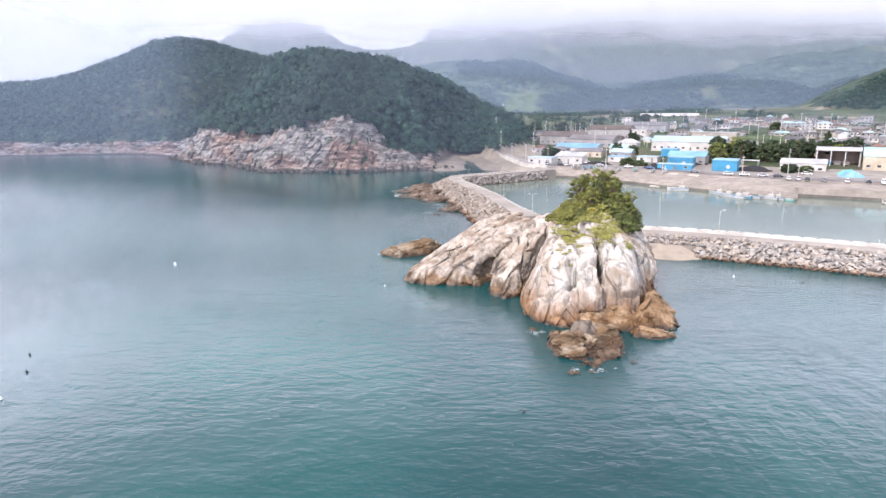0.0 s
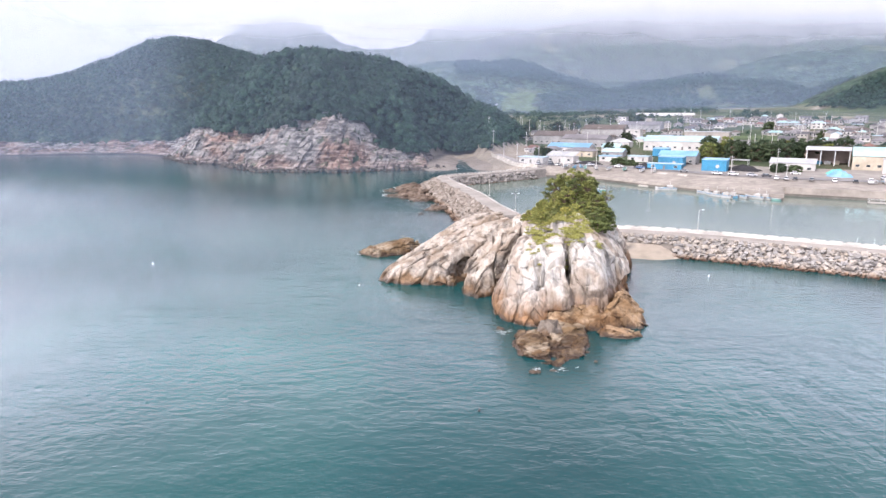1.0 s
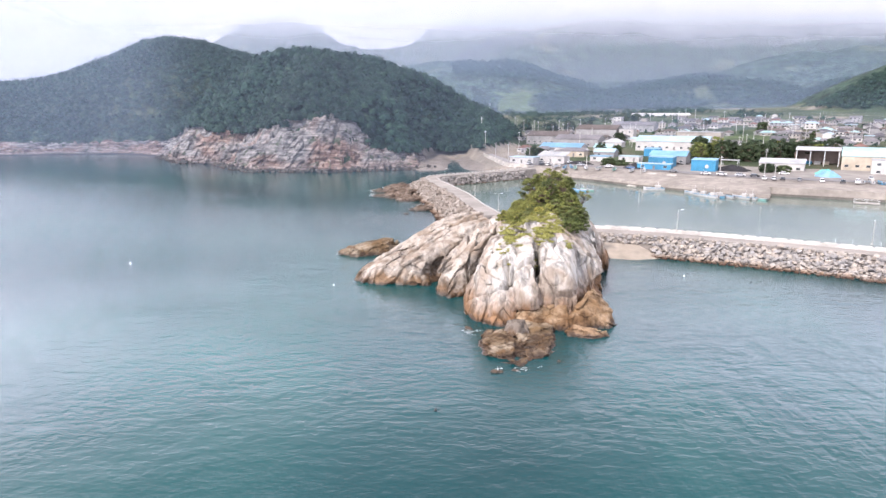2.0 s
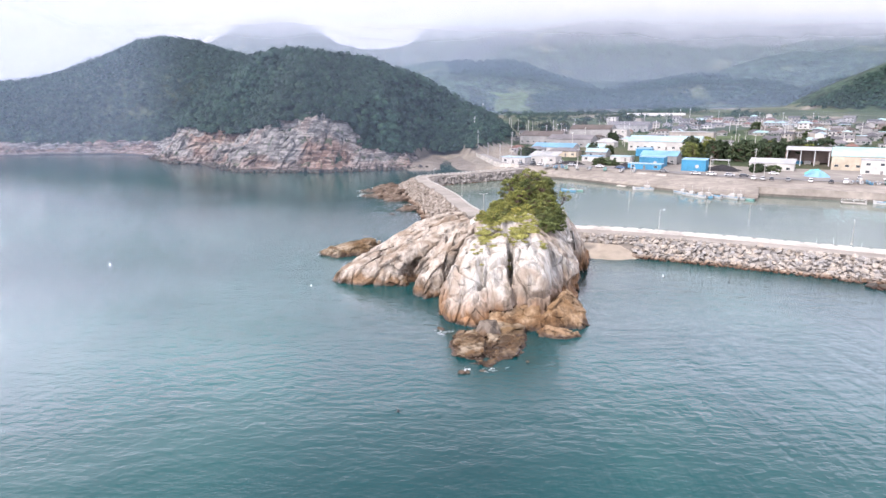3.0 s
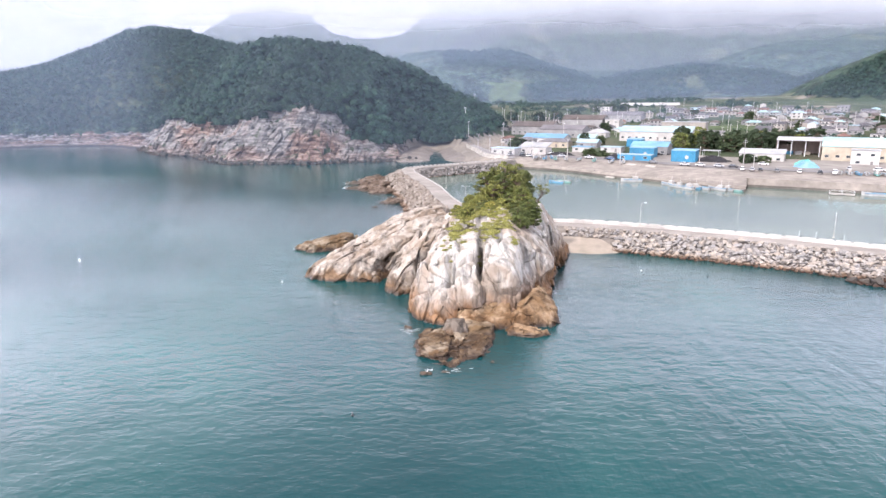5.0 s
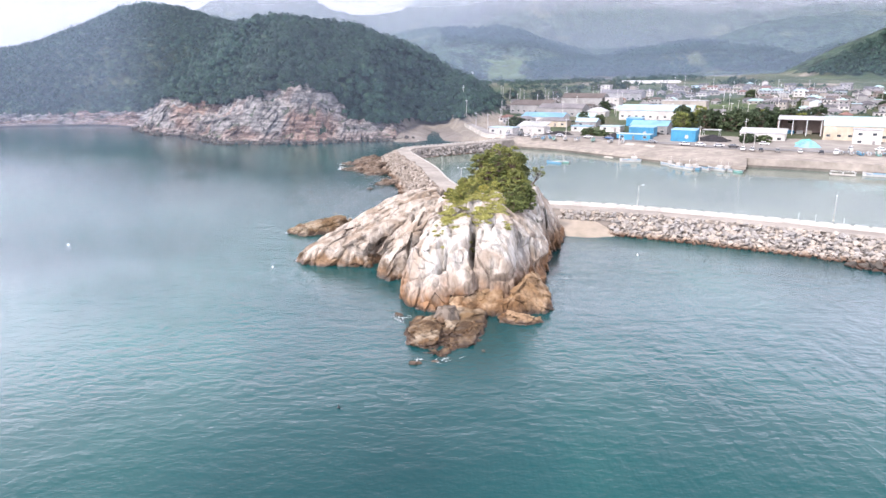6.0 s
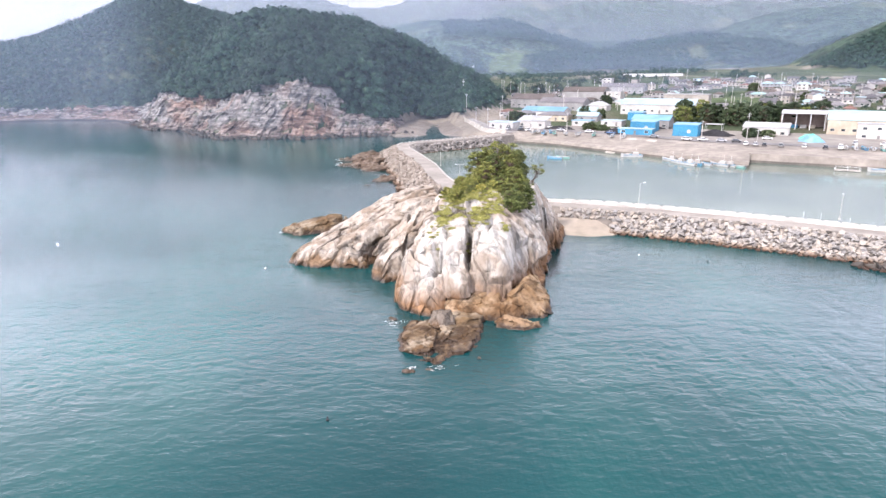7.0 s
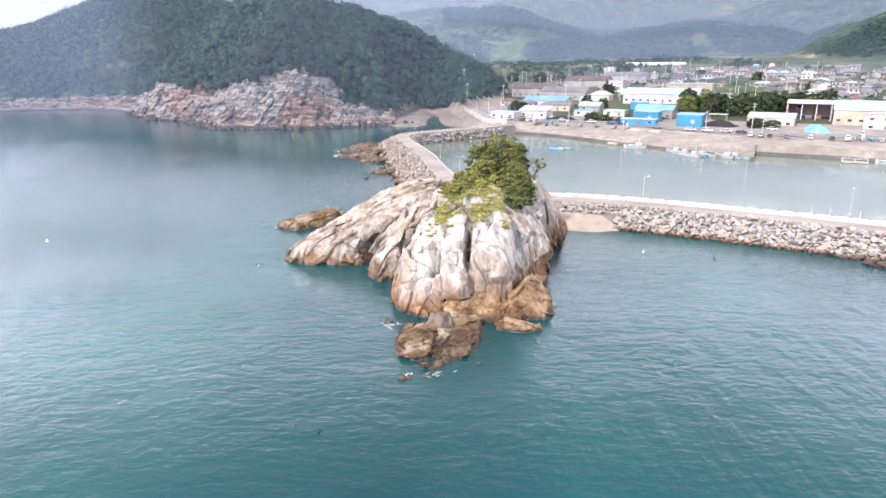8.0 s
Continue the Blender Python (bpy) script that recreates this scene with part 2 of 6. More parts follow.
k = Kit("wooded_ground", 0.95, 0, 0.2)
# tree crowns painted in: bright middles, shade put into the gaps between
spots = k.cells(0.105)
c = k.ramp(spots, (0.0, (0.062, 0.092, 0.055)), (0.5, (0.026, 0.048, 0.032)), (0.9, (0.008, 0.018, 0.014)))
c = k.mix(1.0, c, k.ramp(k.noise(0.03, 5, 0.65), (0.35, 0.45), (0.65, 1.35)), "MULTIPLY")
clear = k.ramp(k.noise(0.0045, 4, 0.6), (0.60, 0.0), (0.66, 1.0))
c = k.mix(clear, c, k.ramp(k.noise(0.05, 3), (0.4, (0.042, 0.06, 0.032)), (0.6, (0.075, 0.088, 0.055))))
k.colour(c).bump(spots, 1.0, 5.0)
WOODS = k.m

CONCRETE = plain("concrete", (0.40, 0.38, 0.34), 0.85, 0, 0.22, 0.5)
CONCRETE_PINK = plain("quay_concrete", (0.255, 0.23, 0.20), 0.85, 0, 0.3, 0.35)
ROAD_PALE = plain("pale_concrete_road", (0.27, 0.25, 0.225), 0.85, 0, 0.14, 0.6)
ASPHALT = plain("asphalt", (0.17, 0.165, 0.165), 0.9, 0, 0.2, 0.4)
SAND = plain("sand", (0.33, 0.29, 0.24), 0.95, 0, 0.2, 0.4)
WHITE = plain("white_paint", (0.38, 0.37, 0.345), 0.6, 0, 0.1)
PARAPET = plain("whitewashed_concrete", (0.46, 0.445, 0.415), 0.8, 0, 0.28, 0.4)
STEEL = plain("galvanised_steel", (0.60, 0.62, 0.62), 0.4, 0.5, 0.1)


# ---------------------------------------------------------------- mesh kit
def smash(ix, iy, iz, seed):
    """Pseudo-random 0..1 for whole-number cells."""
    h = (ix.astype(np.int64) * 374761393 + iy.astype(np.int64) * 668265263 + iz.astype(np.int64) * 1442695041 + seed * 974711) & 0xFFFFFFFF
    h = ((h ^ (h >> 13)) * 1274126177) & 0xFFFFFFFF
    h = ((h ^ (h >> 16)) * 2246822519) & 0xFFFFFFFF
    return ((h ^ (h >> 15)) & 0xFFFFFF) / float(0x1000000)


def grain(x, y, z, seed=0):
    """Smooth noise, -1..1."""
    fx, fy, fz = np.floor(x), np.floor(y), np.floor(z)
    u, v, w = x - fx, y - fy, z - fz
    u, v, w = (s * s * (3 - 2 * s) for s in (u, v, w))
    total = 0
    for i in (0, 1):
        for j in (0, 1):
            for l in (0, 1):
                total = total + (u if i else 1 - u) * (v if j else 1 - v) * (w if l else 1 - w) * smash(fx + i, fy + j, fz + l, seed)
    return 2 * total - 1


def fbm(x, y, z, octaves=4, seed=0):
    total, amp = 0, 1.0
    for i in range(octaves):
        total = total + amp * grain(x, y, z, seed + i)
        x, y, z, amp = x * 2.03 + 7.1, y * 2.03 + 3.7, z * 2.03 + 1.3, amp * 0.5
    return total


def blocks(x, y, z, seed=0):
    """One random value (-1..1) for each cell of a jittered 3D mosaic, and the nearness to its joints."""
    fx, fy, fz = np.floor(x), np.floor(y), np.floor(z)
    d1, d2 = np.full(x.shape, 9.0), np.full(x.shape, 9.0)
    bx, by, bz = fx, fy, fz
    for i in (-1, 0, 1):
        for j in (-1, 0, 1):
            for l in (-1, 0, 1):
                cx, cy, cz = fx + i, fy + j, fz + l
                d = (cx + smash(cx, cy, cz, seed) - x) ** 2 + (cy + smash(cx, cy, cz, seed + 1) - y) ** 2 + (cz + smash(cx, cy, cz, seed + 2) - z) ** 2
                near = d < d1
                d2 = np.where(near, d1, np.minimum(d2, d))
                d1 = np.where(near, d, d1)
                bx, by, bz = np.where(near, cx, bx), np.where(near, cy, by), np.where(near, cz, bz)
    # each block has its own offset and its own tilt
    val = 2 * smash(bx, by, bz, seed + 3) - 1
    for s, (q, b) in enumerate(((x, bx), (y, by), (z, bz))):
        val = val + 1.5 * (2 * smash(bx, by, bz, seed + 4 + s) - 1) * (q - b - 0.5)
    return val, np.sqrt(d2) - np.sqrt(d1)


def mesh_of(name, verts, faces, mat, smooth=False):
    """A mesh from arrays of places and of faces that all have as many corners."""
    me = bpy.data.meshes.new(name)
    verts, faces = np.asarray(verts, np.float32), np.asarray(faces, np.int32)
    n = faces.shape[1]
    me.vertices.add(len(verts))
    me.vertices.foreach_set("co", verts.ravel())
    me.loops.add(faces.size)
    me.loops.foreach_set("vertex_index", faces.ravel())
    me.polygons.add(len(faces))
    me.polygons.foreach_set("loop_start", np.arange(0, faces.size, n, dtype=np.int32))
    me.polygons.foreach_set("loop_total", np.full(len(faces), n, np.int32))
    me.polygons.foreach_set("use_smooth", np.full(len(faces), smooth))
    me.update()
    me.validate()
    me.materials.append(mat)
    return me


def sheet_faces(nx, ny):
    i = (np.arange(ny - 1)[:, None] * nx + np.arange(nx - 1)[None, :]).ravel()
    return np.stack([i, i + 1, i + nx + 1, i + nx], 1)


def under(ob, parent):
    ob.parent = parent
    return ob


def from_bm(name, bm, mat, smooth=False):
    me = bpy.data.meshes.new(name)
    bm.normal_update()
    bm.to_mesh(me)
    bm.free()
    me.materials.append(mat)
    if smooth:
        me.polygons.foreach_set("use_smooth", [True] * len(me.polygons))
    return me


def part(name, bm, mat, parent, label=""):
    """One mesh object under a thing or a part."""
    ob = new(name, from_bm(name, bm, mat))
    ob.parent = parent
    return tagged(ob, label)


def box(bm, x, y, z, sx, sy, sz, rz=0.0, bevel=0.0):
    """A box by its centre in plan and its foot; sizes in metres."""
    m = Matrix.Translation((x, y, z + sz / 2)) @ Matrix.Rotation(radians(rz), 4, "Z") @ Matrix.Diagonal((sx, sy, sz, 1))
    made = bmesh.ops.create_cube(bm, size=1, matrix=m)
    if bevel:
        edges = {e for v in made["verts"] for e in v.link_edges}
        bmesh.ops.bevel(bm, geom=list(edges), offset=bevel, segments=1, affect="EDGES", profile=0.5)
    return bm


def rod(bm, a, b, r0, r1=None, sides=8):
    """A tapered rod from a to b."""
    a, b = Vector(a), Vector(b)
    m = Matrix.Translation((a + b) / 2) @ (b - a).to_track_quat("Z", "Y").to_matrix().to_4x4()
    bmesh.ops.create_cone(bm, cap_ends=True, segments=sides, radius1=r0, radius2=r0 if r1 is None else r1, depth=(b - a).length, matrix=m)
    return bm


def hull_planes(points):
    bm = bmesh.new()
    for p in points:
        bm.verts.new(p)
    bmesh.ops.convex_hull(bm, input=bm.verts)
    bm.normal_update()
    mid = sum((v.co for v in bm.verts), Vector()) / len(bm.verts)
    planes = []
    for f in bm.faces:
        n = f.normal
        if n.length < 0.5:
            continue
        n = n if n.dot(f.calc_center_median() - mid) > 0 else -n
        planes.append((n.x, n.y, n.z, n.dot(f.verts[0].co)))
    bm.free()
    return planes


def carve(name, masses, step, mat, rough=0.5, cell=(2.2, 2.2, 5.0), turn=0.0, tilt=0.0, crack=0.5, seed=1, floor=-1.5, smooth=False, bites=(), small=0.30):
    """Rock from convex masses: their union, broken up by a mosaic of joints along the strata, then skinned."""
    pts = np.array([p for m in masses for p in m])
    lo, hi = pts.min(0) - 1.6, pts.max(0) + 1.6
    lo[2] = floor
    n = np.ceil((hi - lo) / step).astype(int) + 1
    ax = [(lo[i] + step * np.arange(n[i])).astype(np.float32) for i in range(3)]
    X, Y, Z = ax[0][:, None, None], ax[1][None, :, None], ax[2][None, None, :]
    d = np.full(tuple(n), 99.0, np.float32)
    for m in masses:
        dm = np.full(tuple(n), -99.0, np.float32)
        for a, b, c, e in hull_planes(m):
            np.maximum(dm, (a * X + (b * Y - e)).astype(np.float32) + (c * Z).astype(np.float32), out=dm)
        d = np.minimum(d, dm)
    for (px, py, pz), (qx, qy, qz), r0, r1 in bites:
        vx, vy, vz = qx - px, qy - py, qz - pz
        r = max(r0, r1) + 2.5
        cut = tuple(slice(max(0, int((min(p, q) - r - l) / step)), max(1, int((max(p, q) + r - l) / step) + 1)) for p, q, l in zip((px, py, pz), (qx, qy, qz), lo))
        x, y, z = X[cut[0]], Y[:, cut[1]], Z[:, :, cut[2]]
        t = np.clip(((x - px) * vx + (y - py) * vy + (z - pz) * vz) / (vx * vx + vy * vy + vz * vz), 0, 1)
        d[cut] = np.maximum(d[cut], r0 + t * (r1 - r0) - np.sqrt((x - px - t * vx) ** 2 + (y - py - t * vy) ** 2 + (z - pz - t * vz) ** 2))
    at = np.nonzero(np.abs(d) < 0.55 + 1.5 * rough)
    x, y, z = (ax[i][at[i]].astype(float) for i in range(3))
    ca, sa = math.cos(radians(turn)), math.sin(radians(turn))
    u, v = x * ca + y * sa, -x * sa + y * ca
    ct, st = math.cos(radians(tilt)), math.sin(radians(tilt))
    u, w = u * ct + z * st, -u * st + z * ct
    wob = 0.22 * grain(x * 0.35, y * 0.35, z * 0.2, seed + 40)
    val, joint = blocks(u / cell[0] + wob, v / cell[1] + wob, w / cell[2], seed)
    val2, joint2 = blocks(u / cell[0] * 2.7 + wob, v / cell[1] * 2.7, w / cell[2] * 2.7, seed + 9)
    e = -0.75 * rough * val - small * rough * val2
    e += crack * np.clip(1 - joint / 0.07, 0, 1) + 0.7 * small * crack * np.clip(1 - joint2 / 0.10, 0, 1)
    e += 0.35 * rough * fbm(u * 0.22, v * 0.22, w * 0.12, 3, seed + 20) + 0.06 * fbm(x * 1.3, y * 1.3, z * 1.3, 2, seed + 30)
    d[at] += e
    d[:, :, 0] = np.maximum(d[:, :, 0], 0.01)
    # surface nets
    inside = d < 0
    cells = np.zeros(tuple(k - 1 for k in n), np.int8)
    for i in (0, 1):
        for j in (0, 1):
            for l in (0, 1):
                cells += inside[i:n[0] - 1 + i, j:n[1] - 1 + j, l:n[2] - 1 + l]
    mixed = (cells > 0) & (cells < 8)
    idx = np.full(mixed.shape, -1, np.int64)
    where = np.argwhere(mixed)
    idx[mixed] = np.arange(len(where))
    acc, cnt = np.zeros((len(where), 3)), np.zeros(len(where))
    corner = [(i, j, l) for i in (0, 1) for j in (0, 1) for l in (0, 1)]
    for a in corner:
        for b in corner:
            if sum(b) - sum(a) == 1 and all(q >= p for p, q in zip(a, b)):
                da = d[where[:, 0] + a[0], where[:, 1] + a[1], where[:, 2] + a[2]]
                db = d[where[:, 0] + b[0], where[:, 1] + b[1], where[:, 2] + b[2]]
                cross = (da < 0) != (db < 0)
                t = np.where(cross, da / np.where(cross, da - db, 1), 0)
                p = np.array(a)[None, :] + t[:, None] * (np.array(b) - np.array(a))[None, :]
                acc[cross] += p[cross]
                cnt[cross] += 1
    verts = (where + acc / cnt[:, None]) * step + lo
    faces = []
    for axis in range(3):
        o1, o2 = (axis + 1) % 3, (axis + 2) % 3
        s0 = [slice(1, k - 1) for k in n]
        s1 = list(s0)
        s0[axis], s1[axis] = slice(0, n[axis] - 1), slice(1, n[axis])
        A, B = inside[tuple(s0)], inside[tuple(s1)]
        for flip, mask in ((False, A & ~B), (True, ~A & B)):
            e = np.argwhere(mask)
            if not len(e):
                continue
            e[:, o1] += 1
            e[:, o2] += 1
            q = []
            for da, db in ((-1, -1), (0, -1), (0, 0), (-1, 0)):
                c = e.copy()
                c[:, o1] += da
                c[:, o2] += db
                q.append(idx[c[:, 0], c[:, 1], c[:, 2]])
            q = np.stack(q[::-1] if flip else q, 1)
            faces.append(q[(q >= 0).all(1)])
    return mesh_of(name, verts, np.concatenate(faces), mat, smooth)


def tops_of(me, size=0.5):
    """Height of a mesh's upper side over the plan, on a grid; returns a function of x and y."""
    co = np.empty(len(me.vertices) * 3, np.float32)
    me.vertices.foreach_get("co", co)
    co = co.reshape(-1, 3)
    lo = co.min(0)
    i = ((co[:, :2] - lo[:2]) / size).astype(int)
    top = np.full(i.max(0) + 1, -9.0)
    np.maximum.at(top, (i[:, 0], i[:, 1]), co[:, 2])

    def at(x, y):
        a, c = int((x - lo[0]) / size), int((y - lo[1]) / size)
        return float(top[a, c]) if 0 <= a < top.shape[0] and 0 <= c < top.shape[1] else -9.0
    return at


# ---------------------------------------------------------------- sea and land
me = mesh_of("sea", [(-5000, -1500, 0), (5000, -1500, 0), (5000, 4500, 0), (-5000, 4500, 0)], [(0, 1, 2, 3)], SEA)
tagged(new("water_sea", me), "rippled teal sea water with broad darker and greener drifts", "sea", kind="structure")

COAST = np.array([(-2500, 620), (-600, 505), (-333, 490), (-302, 510), (-259, 516), (-220, 488), (-170, 420), (-147, 418),
                  (-126, 384), (-102, 356), (-77, 358), (-56, 352), (-33, 366), (-13, 372), (16, 366), (40, 338), (62, 332),
                  (92, 310), (128, 268), (158, 262), (200, 236), (300, 172), (520, 60), (900, -60), (2600, -200),
                  (2600, 5200), (-2500, 5200)], float)
QUAY_N = np.array((0.54, 0.84))


def inland(x, y):
    """Distance from the coast, positive on land."""
    best, odd = np.full(x.shape, 1e9), np.zeros(x.shape, bool)
    for (ax, ay), (bx, by) in zip(COAST, np.roll(COAST, -1, 0)):
        t = np.clip(((x - ax) * (bx - ax) + (y - ay) * (by - ay)) / ((bx - ax) ** 2 + (by - ay) ** 2), 0, 1)
        best = np.minimum(best, np.hypot(x - ax - t * (bx - ax), y - ay - t * (by - ay)))
        odd ^= ((ay > y) != (by > y)) & (x < (bx - ax) * (y - ay) / np.where(by == ay, 1e-9, by - ay) + ax)
    return np.where(odd, best, -best)


def dome(x, y, cx, cy, top, left, right, front, back):
    """A rounded hill with its own steepness on each side (metres of fall per square metre of reach)."""
    dx, dy = x - cx, y - cy
    fall = np.where(dx < 0, left, right) * dx ** 2 + np.where(dy < 0, front, back) * dy ** 2
    return np.maximum(top - fall, -20)


def peak(x, y, cx, cy, top, rx, ry):
    r = np.sqrt(((x - cx) / rx) ** 2 + ((y - cy) / ry) ** 2 + 0.02)
    return top * np.maximum(np.exp(-r) - 0.17, -0.05) / 0.83


TREELINE = ([-2600, -330, -235, -186, -160, -120, -80, -62, -54, -44, -34, -6, 14, 26, 36, 70], [8, 7, 9, 22, 17, 19, 24, 30, 29, 20, 10, 7, 4, 5, 11, 14])


# the stream's bed at the foot of the hill: its middle and half width
STREAM = ([360, 400, 465, 520, 600, 680], [14, 12, 14, 26, 42, 60])
BED = ([360, 400, 465, 600, 680], [20, 17, 13, 9, 4])


def terrain(x, y):
    d = inland(x, y)
    dq = (x - 77) * QUAY_N[0] + (y - 312) * QUAY_N[1]
    base = 3.6 + 0.05 * np.clip(dq - 35, 0, 900) ** 1.0
    base = base + 1.2 * grain(x / 60, y / 60, x * 0, 5) * np.clip((dq - 60) / 60, 0, 1)
    # the higher hill: a long uneven crest that runs back to the north-west
    u, v = (x + 336) * 0.914 + (y - 800) * 0.405, -(x + 336) * 0.405 + (y - 800) * 0.914
    crest = np.interp(u, [-900, -400, -220, -150, -110, -60, -25, 0, 40, 115, 200, 320], [28, 46, 56, 65, 74, 96, 115, 121, 116, 95, 66, 10])
    hills = np.maximum(dome(x, y, -112, 560, 80, 0.0062, 0.0019, 0.0015, 0.0035), crest - np.where(v < 0, 0.0013, 0.002) * v ** 2)
    hills = np.maximum(hills, dome(x, y, 940, 900, 158, 0.00075, 0.0005, 0.0012, 0.0006))
    # the mountains: one crest with a lower peak, a saddle and the high massif whose top is lost in cloud
    skyline = np.interp(x, [-1700, -1250, -1040, -860, -740, -640, -480, -330, -235, -80, 60, 230, 500, 2700], [90, 200, 318, 415, 452, 440, 372, 338, 345, 415, 480, 590, 680, 760])
    far = skyline * np.where(y < 2900, np.clip(1 - (2900 - y) / 1500, -0.2, 1) ** 1 * 0.55 + 0.45 * np.exp(-((y - 2900) / 520) ** 2), np.exp(-((y - 2900) / 700) ** 2))
    far = np.maximum(far, dome(x, y, 640, 1500, 128, 0.0006, 0.0004, 0.0004, 0.0005))
    far = np.maximum(far, dome(x, y, 60, 1700, 165, 0.0007, 0.0005, 0.0004, 0.0005))
    far = np.maximum(far, dome(x, y, 330, 1250, 70, 0.0006, 0.0006, 0.0006, 0.0005))
    far = np.maximum(far, dome(x, y, 1150, 1800, 230, 0.0005, 0.0004, 0.0006, 0.0005))
    far = np.maximum(far, peak(x, y, -2300, 3900, 380, 700, 900))
    ridges = 1 - np.abs(fbm(x / 380, y / 520, x * 0, 5, 11))
    far = far + np.clip(far / 150, 0, 1) * (ridges - 0.6) * np.clip(far / 6, 30, 75)
    land = np.maximum(np.maximum(base, hills + 3.0 * grain(x / 45, y / 45, x * 0, 3)), far)
    # the rocky shore: cliffs of uneven height and depth below the trees
    line = np.interp(x, *TREELINE)
    wob = 1 + 0.35 * grain(x / 17, y / 17, x * 0, 8) * np.clip(1 - d / 40, 0, 1)
    shore = np.interp(d * wob, [0, 6, 14, 24], [0.0, 0.14, 0.45, 1.0]) * line + np.maximum(0, d - 24) * 0.95
    rocky = np.clip((45 - x) / 30, 0, 1)
    land = np.where(d < 130, land * (1 - rocky) + np.minimum(land, shore) * rocky, land)
    aside, half = np.abs(x - np.interp(y, *STREAM)), np.interp(y, *BED)
    flat = -1.8 + 0.02 * np.clip(y - 380, 0, 300) + 2.0 * np.minimum(aside / half, 1) ** 2 + 1.5 * np.maximum(0, aside - half)
    land = np.where(y < 680, np.minimum(land, flat + np.maximum(0, y - 455) * 0.35), land)
    edge = np.clip(d / 3.0, 0, 1) * rocky + (1 - rocky) * np.clip((d - 5) / 2.0, 0, 1)
    return np.where(d > 0, land * edge - 3.0 * (1 - edge), np.maximum(-9, -3 + 0.35 * d))


def axis(stops):
    """Grid lines: (place, spacing) pairs, the spacing growing from one to the next."""
    out, i = [stops[0][0]], 0
    while out[-1] < stops[-1][0]:
        p = out[-1]
        s = np.interp(p, [a for a, b in stops], [b for a, b in stops])
        out.append(p + s)
    return np.array(out)


gx = axis([(-2900, 90), (-700, 14), (-360, 5), (-260, 4), (120, 4), (420, 8), (900, 20), (2700, 90)])
gy = axis([(150, 8), (320, 4), (420, 4), (620, 6), (1000, 14), (2000, 24), (4300, 90)])
GX, GY = np.meshgrid(gx, gy)
GZ = terrain(GX, GY)
GZ = GZ - 3.0 * (inland(GX, GY) > -2) * np.clip((16 - GX) / 10, 0, 1) * (GY < 560) * (GX > -420)
LAND = new("ground", mesh_of("ground", np.stack([GX, GY, GZ], -1).reshape(-1, 3), sheet_faces(len(gx), len(gy)), FIELDS, True))
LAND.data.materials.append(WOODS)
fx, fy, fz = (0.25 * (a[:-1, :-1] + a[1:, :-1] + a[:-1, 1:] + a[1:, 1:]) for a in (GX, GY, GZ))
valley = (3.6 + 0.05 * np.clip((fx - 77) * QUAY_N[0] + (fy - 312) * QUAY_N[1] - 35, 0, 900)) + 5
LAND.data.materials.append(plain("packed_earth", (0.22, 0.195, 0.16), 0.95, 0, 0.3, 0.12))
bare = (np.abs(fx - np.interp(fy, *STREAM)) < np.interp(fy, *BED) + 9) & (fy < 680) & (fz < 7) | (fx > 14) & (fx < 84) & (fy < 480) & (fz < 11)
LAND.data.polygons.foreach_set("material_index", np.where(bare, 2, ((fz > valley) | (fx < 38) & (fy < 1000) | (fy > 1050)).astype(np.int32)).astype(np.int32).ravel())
tagged(LAND, "green coastal land with fields, wooded hills and mountains behind", "ground", kind="structure")



def shore_cliff():
    """The rocky shore below the woods: ledges and leaning strata."""
    sx, sy = np.arange(-420, 27, 0.9), np.arange(-6, 62, 0.9)
    X, D = np.meshgrid(sx, sy)
    front = np.interp(sx, COAST[:15, 0], COAST[:15, 1])
    Y = D + front[None, :]
    Z = terrain(X, Y)
    line = np.interp(X, *TREELINE)
    u, w = 0.80 * X + 0.6 * Z, -0.6 * X + 0.80 * Z
    val, joint = blocks(u / 16, Y / 9, w / 5.5, 91)
    val2, joint2 = blocks(u / 7, Y / 4, w / 2.2, 96)
    rise = np.clip(Z / 5, 0, 1)
    e = rise * (1.2 * val + 0.5 * val2 - 0.9 * np.clip(1 - joint / 0.12, 0, 1) - 0.4 * np.clip(1 - joint2 / 0.2, 0, 1)) + 0.45 * fbm(X / 2.5, Y / 2.5, Z / 2.5, 3, 88)
    e = np.where(Z > line * 1.25, -6, e)
    Z = Z + e
    Y = Y - 0.5 * e * rise
    Z = Z - 7 * np.clip((X - 3) / 9, 0, 1)
    return mesh_of("shore_cliff", np.stack([X, Y, Z], -1).reshape(-1, 3), sheet_faces(len(sx), len(sy)), ROCK_CLIFF)


tagged(new("shore_cliff", shore_cliff()), "grey and reddish rock cliffs and ledges along the wooded shore", "cliff", kind="structure")


def crag(words, lift, turn, tilt, seed, foot, crown):
    """A bare crag standing out of the cliff: a ring of feet and a few crown points."""
    mass = [(x, y, -1.0) for x, y in foot] + [(x, y, z + lift) for x, y, z in crown]
    me = carve("shore_crag", [mass], 0.6, ROCK_CLIFF, rough=1.1, cell=(9, 4.5, 2.8), turn=turn, tilt=tilt, crack=1.3, seed=seed, floor=-2.0, small=0.4)
    tagged(new("shore_crag", me), words, "cliff", kind="structure")


